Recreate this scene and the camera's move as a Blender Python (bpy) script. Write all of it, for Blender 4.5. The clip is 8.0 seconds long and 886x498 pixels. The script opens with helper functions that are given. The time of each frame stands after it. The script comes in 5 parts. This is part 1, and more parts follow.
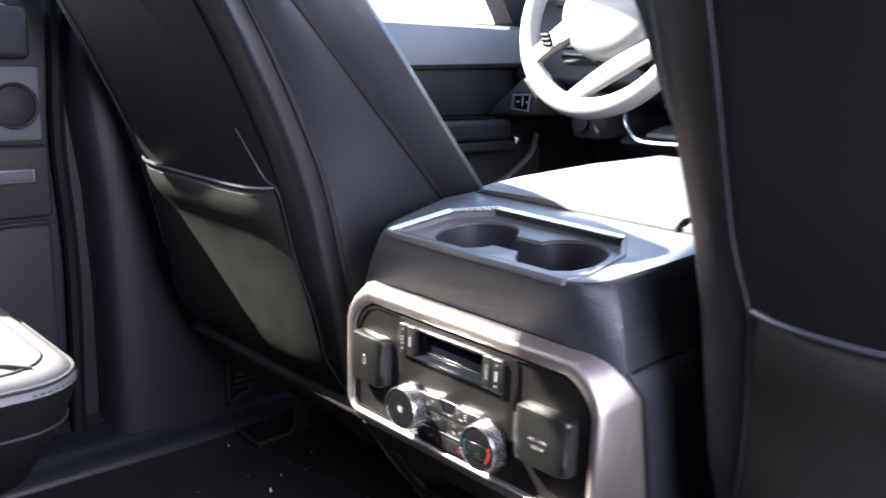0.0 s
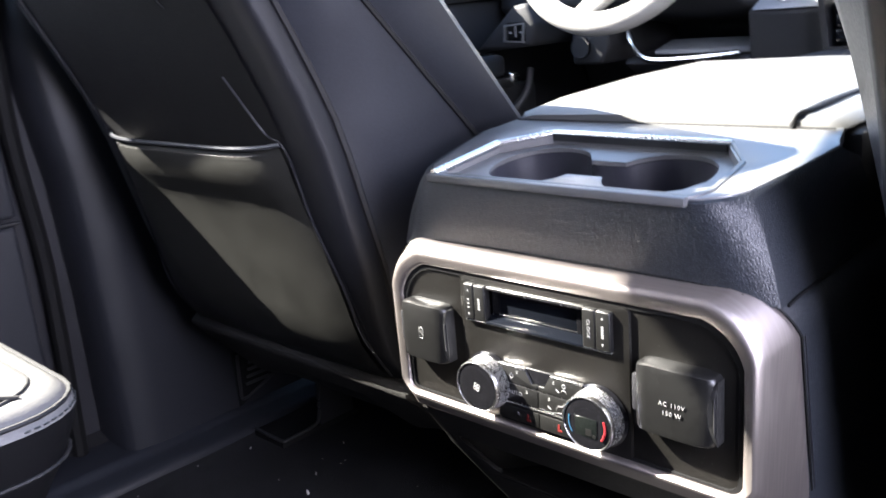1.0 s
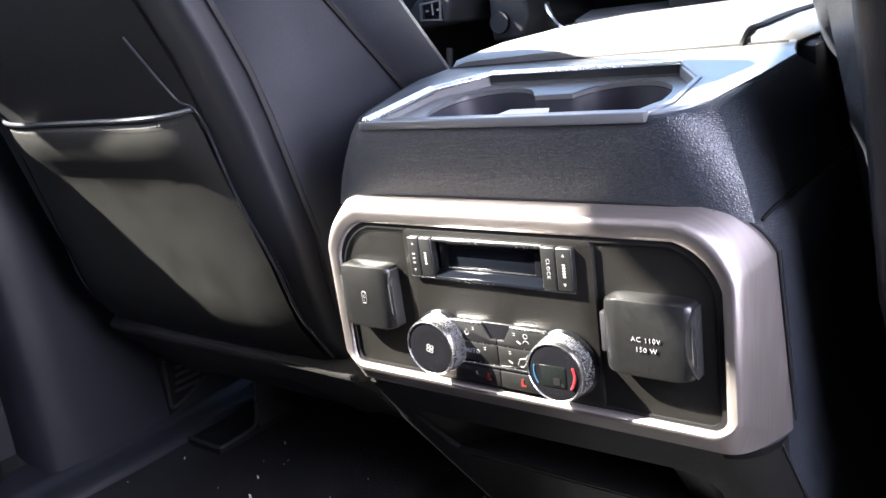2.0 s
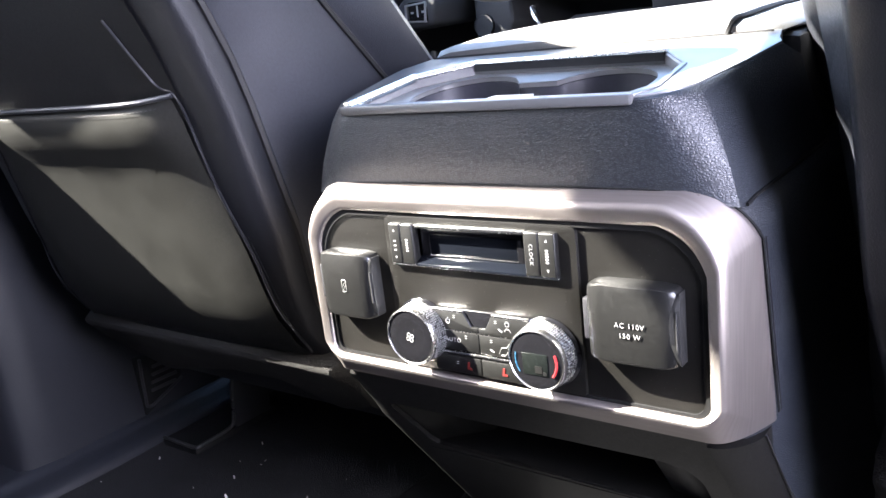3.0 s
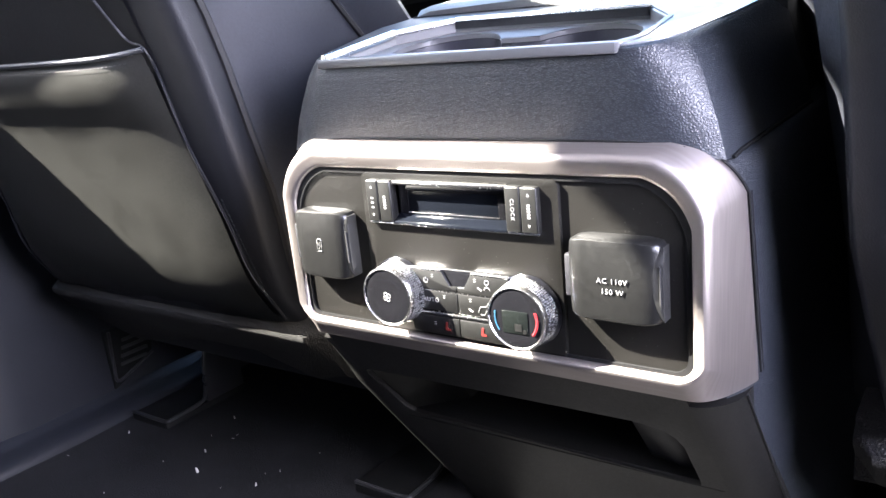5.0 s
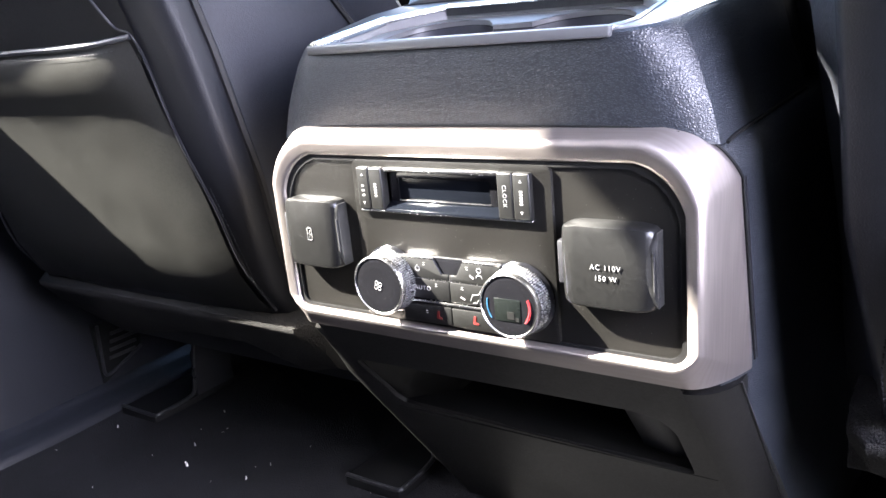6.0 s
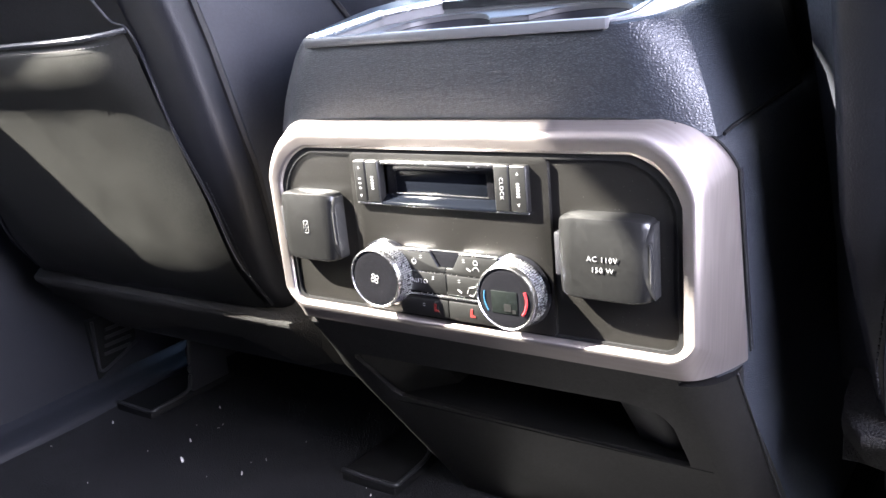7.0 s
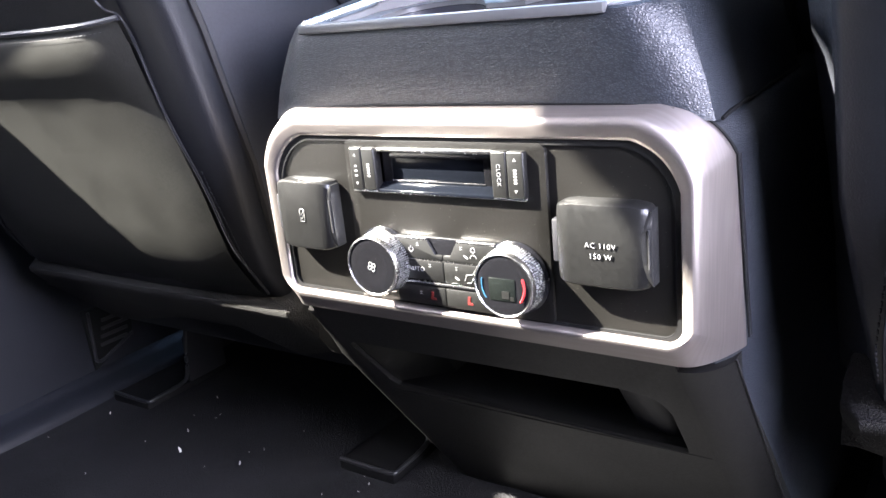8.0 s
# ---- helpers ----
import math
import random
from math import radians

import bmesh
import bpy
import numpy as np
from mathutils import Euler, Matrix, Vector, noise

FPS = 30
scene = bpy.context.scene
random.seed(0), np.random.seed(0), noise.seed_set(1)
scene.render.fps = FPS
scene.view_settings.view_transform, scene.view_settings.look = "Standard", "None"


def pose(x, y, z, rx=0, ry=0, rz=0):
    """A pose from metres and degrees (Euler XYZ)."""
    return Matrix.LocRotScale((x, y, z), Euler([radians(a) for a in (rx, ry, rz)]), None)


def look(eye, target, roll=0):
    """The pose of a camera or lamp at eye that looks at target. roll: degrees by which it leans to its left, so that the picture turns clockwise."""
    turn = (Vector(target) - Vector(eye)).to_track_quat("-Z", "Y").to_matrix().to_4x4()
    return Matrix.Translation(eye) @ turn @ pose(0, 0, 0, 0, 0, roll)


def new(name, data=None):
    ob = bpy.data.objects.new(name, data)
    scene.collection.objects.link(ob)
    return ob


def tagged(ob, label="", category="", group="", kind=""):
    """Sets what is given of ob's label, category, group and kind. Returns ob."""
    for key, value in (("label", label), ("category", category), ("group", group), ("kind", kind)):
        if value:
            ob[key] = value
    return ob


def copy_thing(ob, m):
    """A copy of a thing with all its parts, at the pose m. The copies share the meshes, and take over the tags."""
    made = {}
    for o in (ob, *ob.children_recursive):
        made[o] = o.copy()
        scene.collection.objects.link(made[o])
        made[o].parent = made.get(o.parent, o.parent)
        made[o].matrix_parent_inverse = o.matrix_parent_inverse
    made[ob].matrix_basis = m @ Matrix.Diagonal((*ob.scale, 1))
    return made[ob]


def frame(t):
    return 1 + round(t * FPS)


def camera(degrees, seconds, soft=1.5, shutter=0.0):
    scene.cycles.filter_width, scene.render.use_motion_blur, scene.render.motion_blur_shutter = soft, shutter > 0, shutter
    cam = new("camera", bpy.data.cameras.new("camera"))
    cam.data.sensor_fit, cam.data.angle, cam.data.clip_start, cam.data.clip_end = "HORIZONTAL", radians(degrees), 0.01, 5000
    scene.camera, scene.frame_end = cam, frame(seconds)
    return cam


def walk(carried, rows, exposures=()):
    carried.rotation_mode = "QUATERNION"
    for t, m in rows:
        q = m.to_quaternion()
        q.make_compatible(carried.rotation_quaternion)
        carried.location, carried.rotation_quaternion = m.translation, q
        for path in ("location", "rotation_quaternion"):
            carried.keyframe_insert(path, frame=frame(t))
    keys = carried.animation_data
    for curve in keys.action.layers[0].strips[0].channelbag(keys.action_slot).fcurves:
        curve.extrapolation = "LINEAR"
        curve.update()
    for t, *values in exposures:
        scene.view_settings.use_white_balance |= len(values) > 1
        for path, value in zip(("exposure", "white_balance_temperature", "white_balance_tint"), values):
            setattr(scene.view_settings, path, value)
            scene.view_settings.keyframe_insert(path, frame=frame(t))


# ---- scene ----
cam = camera(55.0, 8.0, 1.5, 0.5)
EXPOSURES = ((0.0, 3.42), (0.8, 3.57), (1.5, 3.7), (3.0, 4.37), (5.0, 4.58), (8.0, 4.58))
PATH = [
    (0, (0.551, -0.533, 0.717), (-0.865, 0.805, 0.266), 2.0),
    (0.5, (0.441, -0.502, 0.698), (-0.977, 0.815, 0.194), -1.7),
    (1, (0.39, -0.486, 0.666), (-0.967, 0.884, 0.132), -4.8),
    (1.5, (0.355, -0.472, 0.632), (-0.9, 0.988, 0.09), -7.9),
    (3, (0.343, -0.464, 0.59), (-0.853, 1.056, 0.079), -6.6),
    (3.5, (0.341, -0.467, 0.582), (-0.848, 1.055, 0.061), -6.3),
    (4, (0.339, -0.467, 0.574), (-0.842, 1.058, 0.047), -5.9),
    (4.5, (0.336, -0.462, 0.568), (-0.828, 1.074, 0.035), -5.8),
    (5, (0.334, -0.46, 0.565), (-0.813, 1.086, 0.023), -5.6),
    (6.5, (0.33, -0.457, 0.555), (-0.794, 1.103, 0.001), -5.5),
    (7, (0.33, -0.46, 0.554), (-0.788, 1.103, -0.002), -5.4),
    (7.5, (0.329, -0.46, 0.553), (-0.782, 1.103, -0.015), -5.5),
    (8, (0.328, -0.458, 0.552), (-0.781, 1.102, -0.029), -5.7),
]
walk(cam, [(t, look(eye, target, roll)) for t, eye, target, roll in PATH], EXPOSURES)

# ---- world, sun, exposure ----
SUN_WAY = Vector((1.0, 0.55, -0.98)).normalized()      # the way in which sunlight travels
sky_world = bpy.data.worlds.new("sky")
scene.world = sky_world
sky_world.use_nodes = True
_n = sky_world.node_tree.nodes
_bg = _n["Background"]
_sky = _n.new("ShaderNodeTexSky")
_sky.sky_type = "NISHITA"
_sky.sun_disc = False
_sky.sun_elevation = math.asin(-SUN_WAY.z)
_sky.sun_rotation = math.atan2(-SUN_WAY.x, -SUN_WAY.y)
_sky.dust_density = 0.9
sky_world.node_tree.links.new(_sky.outputs[0], _bg.inputs[0])
_bg.inputs[1].default_value = 0.115
_sun = bpy.data.lights.new("sun", "SUN")
_sun.energy, _sun.angle, _sun.color = 5.0, radians(0.5), (1.0, 0.95, 0.86)
sun_lamp = new("sun", _sun)
sun_lamp.matrix_world = Matrix.Translation((-4, -3, 5)) @ SUN_WAY.to_track_quat("-Z", "Y").to_matrix().to_4x4()

# added area lamp for sky and pale buildings beyond the open right rear doorway
_door = bpy.data.lights.new("doorway_fill", "AREA")
_door.shape, _door.size, _door.size_y = "RECTANGLE", 0.38, 0.74
_door.energy, _door.color = 3.0, (0.71, 0.72, 1.0)
door_light = new("doorway_fill", _door)
door_light.matrix_world = look((0.872, -0.27, 0.965), (0.0, -0.27, 0.965))

# ---- materials ----
def material(name, colour, rough=0.5, metal=0.0, grain=0.0, grain_scale=400.0, bump=0.0, bump_scale=900.0, kind="noise",
             spec=0.5, coat=0.0, rough_vary=0.08, stain_scale=9.0, dust=0.0, stretch=None):
    """A node material: colour with fine grain and broad patches, roughness that varies, and fine relief."""
    m = bpy.data.materials.new(name)
    m.use_nodes = True
    t, ln = m.node_tree.nodes, m.node_tree.links
    b = t["Principled BSDF"]
    b.inputs["Metallic"].default_value = metal
    b.inputs["Specular IOR Level"].default_value = spec
    b.inputs["Coat Weight"].default_value = coat
    b.inputs["Coat Roughness"].default_value = 0.08
    co = t.new("ShaderNodeTexCoord")
    mp = t.new("ShaderNodeMapping")
    ln.new(co.outputs["Object"], mp.inputs["Vector"])
    if stretch:
        mp.inputs["Scale"].default_value = stretch
    big = t.new("ShaderNodeTexNoise")
    big.inputs["Scale"].default_value, big.inputs["Detail"].default_value = stain_scale, 6
    ln.new(co.outputs["Object"], big.inputs["Vector"])
    fine = t.new("ShaderNodeTexNoise")
    fine.inputs["Scale"].default_value, fine.inputs["Detail"].default_value = grain_scale, 3
    ln.new(mp.outputs[0], fine.inputs["Vector"])
    # colour
    mixer = t.new("ShaderNodeMath")
    mixer.operation = "MULTIPLY_ADD"
    mixer.inputs[1].default_value, mixer.inputs[2].default_value = 0.5, 0.0
    ln.new(big.outputs[0], mixer.inputs[0])
    add = t.new("ShaderNodeMath")
    add.operation = "MULTIPLY_ADD"
    add.inputs[1].default_value = 0.5
    ln.new(fine.outputs[0], add.inputs[0])
    ln.new(mixer.outputs[0], add.inputs[2])
    ramp = t.new("ShaderNodeValToRGB")
    k = grain
    ramp.color_ramp.elements[0].position, ramp.color_ramp.elements[1].position = 0.25, 0.75
    ramp.color_ramp.elements[0].color = (*[c * (1 - k) for c in colour], 1)
    ramp.color_ramp.elements[1].color = (*[min(1, c * (1 + k)) for c in colour], 1)
    ln.new(add.outputs[0], ramp.inputs[0])
    last = ramp.outputs[0]
    if dust:
        specks = t.new("ShaderNodeTexVoronoi")
        specks.inputs["Scale"].default_value = 240.0
        ln.new(co.outputs["Object"], specks.inputs["Vector"])
        lim = t.new("ShaderNodeMath")
        lim.operation = "LESS_THAN"
        lim.inputs[1].default_value = 0.06 * dust
        ln.new(specks.outputs["Distance"], lim.inputs[0])
        mx = t.new("ShaderNodeMix")
        mx.data_type = "RGBA"
        mx.inputs[7].default_value = (0.20, 0.19, 0.175, 1)
        half = t.new("ShaderNodeMath")
        half.operation = "MULTIPLY"
        ln.new(lim.outputs[0], half.inputs[0])
        ln.new(big.outputs[0], half.inputs[1])
        ln.new(half.outputs[0], mx.inputs[0])
        ln.new(last, mx.inputs[6])
        last = mx.outputs[2]
    ln.new(last, b.inputs["Base Color"])
    # roughness
    rr = t.new("ShaderNodeMapRange")
    rr.inputs["From Min"].default_value, rr.inputs["From Max"].default_value = 0.3, 0.7
    rr.inputs["To Min"].default_value, rr.inputs["To Max"].default_value = max(0.02, rough - rough_vary), min(1, rough + rough_vary)
    ln.new(add.outputs[0], rr.inputs["Value"])
    ln.new(rr.outputs[0], b.inputs["Roughness"])
    # relief
    if bump:
        bp = t.new("ShaderNodeBump")
        bp.inputs["Strength"].default_value = 1.0
        bp.inputs["Distance"].default_value = bump
        if kind == "leather":
            warp = t.new("ShaderNodeMix")
            warp.data_type = "RGBA"
            warp.blend_type = "LINEAR_LIGHT"
            warp.inputs[0].default_value = 0.0012
            wn = t.new("ShaderNodeTexNoise")
            wn.inputs["Scale"].default_value = bump_scale * 0.35
            ln.new(mp.outputs[0], wn.inputs["Vector"])
            ln.new(mp.outputs[0], warp.inputs[6])
            ln.new(wn.outputs["Color"], warp.inputs[7])
            src = t.new("ShaderNodeTexVoronoi")
            src.feature = "SMOOTH_F1"
            src.inputs["Smoothness"].default_value = 0.4
            src.inputs["Scale"].default_value = bump_scale
            ln.new(warp.outputs[2], src.inputs["Vector"])
            inv = t.new("ShaderNodeMath")
            inv.operation = "MULTIPLY_ADD"
            inv.inputs[1].default_value, inv.inputs[2].default_value = -1.0, 1.0
            ln.new(src.outputs["Distance"], inv.inputs[0])
            ln.new(inv.outputs[0], bp.inputs["Height"])
        elif kind == "crease":
            # rounded leather cells parted by narrow creases, coloured darker than the cells
            wn = t.new("ShaderNodeTexNoise")
            wn.inputs["Scale"].default_value, wn.inputs["Detail"].default_value = bump_scale * 0.45, 0.0
            ln.new(mp.outputs[0], wn.inputs["Vector"])
            warp = t.new("ShaderNodeMix")
            warp.data_type = "RGBA"
            warp.blend_type = "LINEAR_LIGHT"
            warp.inputs[0].default_value = 0.5 / bump_scale
            ln.new(mp.outputs[0], warp.inputs[6])
            ln.new(wn.outputs["Color"], warp.inputs[7])
            src = t.new("ShaderNodeTexVoronoi")
            src.feature = "DISTANCE_TO_EDGE"
            src.inputs["Scale"].default_value = bump_scale
            ln.new(warp.outputs[2], src.inputs["Vector"])
            cut = t.new("ShaderNodeMapRange")
            cut.interpolation_type = "SMOOTHSTEP"
            cut.inputs["From Max"].default_value = 0.34
            ln.new(src.outputs["Distance"], cut.inputs["Value"])
            ln.new(cut.outputs[0], bp.inputs["Height"])
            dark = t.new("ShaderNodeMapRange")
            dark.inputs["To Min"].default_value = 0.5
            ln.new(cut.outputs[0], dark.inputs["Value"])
            crease_mix = t.new("ShaderNodeMix")
            crease_mix.data_type = "RGBA"
            crease_mix.inputs[6].default_value = (0.004, 0.004, 0.005, 1)
            ln.new(dark.outputs[0], crease_mix.inputs[0])
            ln.new(last, crease_mix.inputs[7])
            ln.new(crease_mix.outputs[2], b.inputs["Base Color"])
        else:
            src = t.new("ShaderNodeTexNoise")
            src.inputs["Scale"].default_value, src.inputs["Detail"].default_value = bump_scale, 4
            ln.new(mp.outputs[0], src.inputs["Vector"])
            ln.new(src.outputs[0], bp.inputs["Height"])
        ln.new(bp.outputs[0], b.inputs["Normal"])
    return m


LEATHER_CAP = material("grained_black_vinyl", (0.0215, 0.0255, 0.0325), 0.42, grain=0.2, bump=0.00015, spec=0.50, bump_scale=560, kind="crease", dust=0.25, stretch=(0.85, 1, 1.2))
LEATHER_SEAT = material("black_seat_leather", (0.028, 0.0300, 0.037), 0.36, grain=0.25, bump=0.00012, bump_scale=900, kind="leather", spec=0.5)
# darker seat black: the shade on turned-away parts is put into it
SHADED_BLACK = material("matte_shaded_black", (0.0052, 0.0052, 0.006), 0.55, grain=0.3, bump=0.00008, bump_scale=900, kind="leather", spec=0.2)
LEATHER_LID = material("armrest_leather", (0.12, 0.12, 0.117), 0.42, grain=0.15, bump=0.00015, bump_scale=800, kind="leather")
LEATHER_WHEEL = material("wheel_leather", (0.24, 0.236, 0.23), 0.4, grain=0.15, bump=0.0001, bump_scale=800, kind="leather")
# pale colour carries the sunlight on the rear cushion top
LEATHER_REAR = material("sun_pale_rear_leather", (0.13, 0.128, 0.124), 0.42, spec=0.4, grain=0.2, bump=0.0002, bump_scale=700, kind="leather")
POCKET = material("pocket_vinyl", (0.0170, 0.0170, 0.0155), 0.52, spec=0.12, grain=0.45, bump=0.00007, bump_scale=900, kind="leather", stain_scale=16)
PLASTIC = material("black_moulded_plastic", (0.016, 0.016, 0.019), 0.5, spec=0.3, grain=0.3, bump=0.0001, bump_scale=1500, dust=0.35)
PLASTIC_LOW = material("brown_black_plastic", (0.0064, 0.0061, 0.0056), 0.52, spec=0.30, grain=0.3, bump=0.00015, bump_scale=1200, dust=0.5)
PIANO = material("satin_black_panel", (0.0058, 0.0054, 0.0047), 0.35, grain=0.9, grain_scale=1000, bump=0.00004, bump_scale=1600, dust=1.0)
TOP_SATIN = material("satin_grey_plastic", (0.140, 0.140, 0.141), 0.31, grain=0.06, rough_vary=0.03, bump=0.00001, bump_scale=1400)
DOOR_PLASTIC = material("outlet_door_plastic", (0.0052, 0.0052, 0.0049), 0.42, grain=0.15, rough_vary=0.04, bump=0.00001, bump_scale=1500, dust=0.3)
LIP_SATIN = material("satin_dark_grey_plastic", (0.080, 0.081, 0.083), 0.34, grain=0.06, rough_vary=0.03)
GLOSS = material("gloss_black", (0.006, 0.006, 0.007), 0.12, grain=0.2, rough_vary=0.05, dust=0.7)
SCREEN = material("dark_display_glass", (0.004, 0.0048, 0.0068), 0.12, grain=0.2, rough_vary=0.03, spec=0.06)
BRUSHED = material("brushed_warm_aluminium", (0.355, 0.319, 0.302), 0.46, metal=0.93, grain=0.20, grain_scale=420, bump=0.000006, bump_scale=900, rough_vary=0.05, stretch=(0.05, 1, 0.05))
CHROME = material("satin_chrome", (0.80, 0.79, 0.77), 0.24, metal=1.0, grain=0.05)
KNURL = material("knurled_satin_chrome", (0.50, 0.497, 0.49), 0.28, metal=1.0, grain=0.05)
DARK_METAL = material("dark_painted_steel", (0.05, 0.05, 0.052), 0.45, metal=0.6, grain=0.3, bump=0.0001)
WHITE_INK = material("white_print", (0.22, 0.22, 0.216), 0.5, grain=0.05)
RED_INK = material("red_print", (0.22, 0.010, 0.013), 0.5, grain=0.05)
HEAT_INK = material("heater_red", (0.10, 0.008, 0.007), 0.5)
BLUE_INK = material("blue_print", (0.02, 0.09, 0.15), 0.5, grain=0.05)
THREAD = material("grey_thread", (0.030, 0.034, 0.035), 0.7, grain=0.2)
CARPET = material("black_carpet", (0.018, 0.018, 0.0192), 0.95, grain=0.6, grain_scale=700, bump=0.003, bump_scale=600, spec=0.1)
CRUMB = material("pale_crumb", (0.5, 0.48, 0.44), 0.8, grain=0.2)
TRIM_BLUE = material("blue_black_pillar_trim", (0.0135, 0.0145, 0.018), 0.42, spec=0.3, grain=0.2, bump=0.0001, bump_scale=1300)
DOOR_BLACK = material("blue_black_door_trim", (0.025, 0.0265, 0.031), 0.45, grain=0.2, bump=0.0001, bump_scale=1200)
DOOR_GREY = material("grey_door_trim", (0.095, 0.10, 0.11), 0.5, grain=0.15, bump=0.0001, bump_scale=1200)
HEADLINER = material("grey_headliner", (0.30, 0.30, 0.30), 0.95, grain=0.1, bump=0.0004, bump_scale=900)
ASPHALT = material("worn_concrete", (0.20, 0.21, 0.235), 0.9, grain=0.3, grain_scale=60, bump=0.004, bump_scale=120, stain_scale=0.7)
STUCCO = material("pale_stucco", (0.66, 0.655, 0.74), 0.9, grain=0.08, grain_scale=30, bump=0.003, bump_scale=60, stain_scale=0.5)
CAR_PAINT = material("pale_car_paint", (0.55, 0.57, 0.60), 0.3, grain=0.05, coat=0.6)
DASH_BLACK = material("dark_dash_plastic", (0.028, 0.0285, 0.031), 0.6, grain=0.3, bump=0.0001, bump_scale=1300, spec=0.3)
DOOR_PAD = material("pale_grey_door_pad", (0.15, 0.155, 0.165), 0.5, grain=0.12, bump=0.0001, bump_scale=1200)
# seat black darkened to paint in the shade on the rear side
SHELL = material("shaded_rear_black", (0.0097, 0.0103, 0.0130), 0.46, grain=0.25, bump=0.0001, bump_scale=900, kind="leather", spec=0.35)
FELT = material("black_felt", (0.036, 0.035, 0.034), 0.95, grain=0.6, grain_scale=900, bump=0.003, bump_scale=700, spec=0.1)
# near-black for seals, gaps and covers; in the tray it paints recess shade
TRAY = material("black_and_recess_shade", (0.004, 0.004, 0.0042), 0.7, grain=0.3, spec=0.2)
# violet light inside the cups is put into this colour
CUP = material("violet_lit_cup_black", (0.034, 0.034, 0.044), 0.4, grain=0.2, bump=0.00005, bump_scale=1400)
KNOB_GLASS = material("grey_green_knob_window", (0.0055, 0.0068, 0.0062), 0.2, grain=0.2, rough_vary=0.03)
COVER = material("black_cover_plastic", (0.0058, 0.0058, 0.0056), 0.36, grain=0.2, bump=0.00005, bump_scale=1500, dust=0.4)
# lighter than the cover: the side light on the grip is coloured in
GRIP = material("side_lit_grip_plastic", (0.012, 0.012, 0.0118), 0.45, grain=0.1)
RUBBER = material("black_rubber", (0.010, 0.010, 0.011), 0.7, grain=0.3)


# ---- mesh helpers ----
def finish(bm, name, mat, sharp=32):
    bmesh.ops.remove_doubles(bm, verts=bm.verts, dist=1e-6)
    bmesh.ops.recalc_face_normals(bm, faces=bm.faces)
    for f in bm.faces:
        f.smooth = True
    for e in bm.edges:
        e.smooth = len(e.link_faces) == 2 and e.calc_face_angle(0) < radians(sharp)
    me = bpy.data.meshes.new(name)
    bm.to_mesh(me)
    bm.free()
    me.materials.append(mat)
    return me


def part(name, bm, mat, parent, label="", sharp=32):
    ob = new(name, finish(bm, name, mat, sharp))
    ob.parent = parent
    return tagged(ob, label=label)


def thing(name, label, category, at=(0, 0, 0), group="", kind=""):
    ob = new(name)
    ob.empty_display_size = 0.05
    ob.location = at
    return tagged(ob, label, category, group, kind)


def solid(name, bm, mat, label, category, group="", kind="", sharp=32):
    return tagged(new(name, finish(bm, name, mat, sharp)), label, category, group, kind)


def soften(bm, width, segs=2, angle=25):
    edges = [e for e in bm.edges if len(e.link_faces) == 2 and e.calc_face_angle(0) > radians(angle)]
    if width > 0 and edges:
        bmesh.ops.bevel(bm, geom=edges, offset=width, segments=segs, profile=0.5, affect="EDGES", clamp_overlap=True)
    return bm


def rbox(x0, x1, y0, y1, z0, z1, bevel=0.003, segs=2):
    bm = bmesh.new()
    bmesh.ops.create_cube(bm, size=1)
    for v in bm.verts:
        v.co = (x0 if v.co.x < 0 else x1, y0 if v.co.y < 0 else y1, z0 if v.co.z < 0 else z1)
    return soften(bm, bevel, segs)


def prism(poly, axis, d0, d1, bevel=0.0, segs=2):
    """A polygon of the two other axes, in order, drawn out along axis from d0 to d1."""
    def at(p, d):
        return {"x": (d, p[0], p[1]), "y": (p[0], d, p[1]), "z": (p[0], p[1], d)}[axis]
    bm = bmesh.new()
    a = [bm.verts.new(at(p, d0)) for p in poly]
    b = [bm.verts.new(at(p, d1)) for p in poly]
    n = len(poly)
    bm.faces.new(a)
    bm.faces.new(b[::-1])
    for i in range(n):
        bm.faces.new((a[i], b[i], b[(i + 1) % n], a[(i + 1) % n]))
    bmesh.ops.recalc_face_normals(bm, faces=bm.faces)
    return soften(bm, bevel, segs)


def loft(rows, closed=True, caps=True, bm=None):
    bm = bm or bmesh.new()
    vs = [[bm.verts.new(p) for p in r] for r in rows]
    n = len(rows[0])
    for r0, r1 in zip(vs, vs[1:]):
        for i in range(n if closed else n - 1):
            bm.faces.new((r0[i], r0[(i + 1) % n], r1[(i + 1) % n], r1[i]))
    if caps and closed:
        bm.faces.new(vs[0])
        bm.faces.new(vs[-1][::-1])
    return bm


def tube(points, r, sides=8, closed=False, bm=None):
    bm = bm or bmesh.new()
    pts = [Vector(p) for p in points]
    n, rows = len(pts), []
    up = Vector((0, 0, 1))
    for i, p in enumerate(pts):
        a = pts[(i - 1) % n] if closed or i else p
        b = pts[(i + 1) % n] if closed or i < n - 1 else p
        d = (b - a).normalized()
        s = d.cross(up)
        s = d.cross(Vector((0, 1, 0))) if s.length < 0.1 else s
        s.normalize()
        u = s.cross(d)
        rows.append([p + r * (math.cos(k * math.tau / sides) * s + math.sin(k * math.tau / sides) * u) for k in range(sides)])
    if closed:
        rows.append(rows[0])
    loft(rows, True, not closed, bm)
    return bm


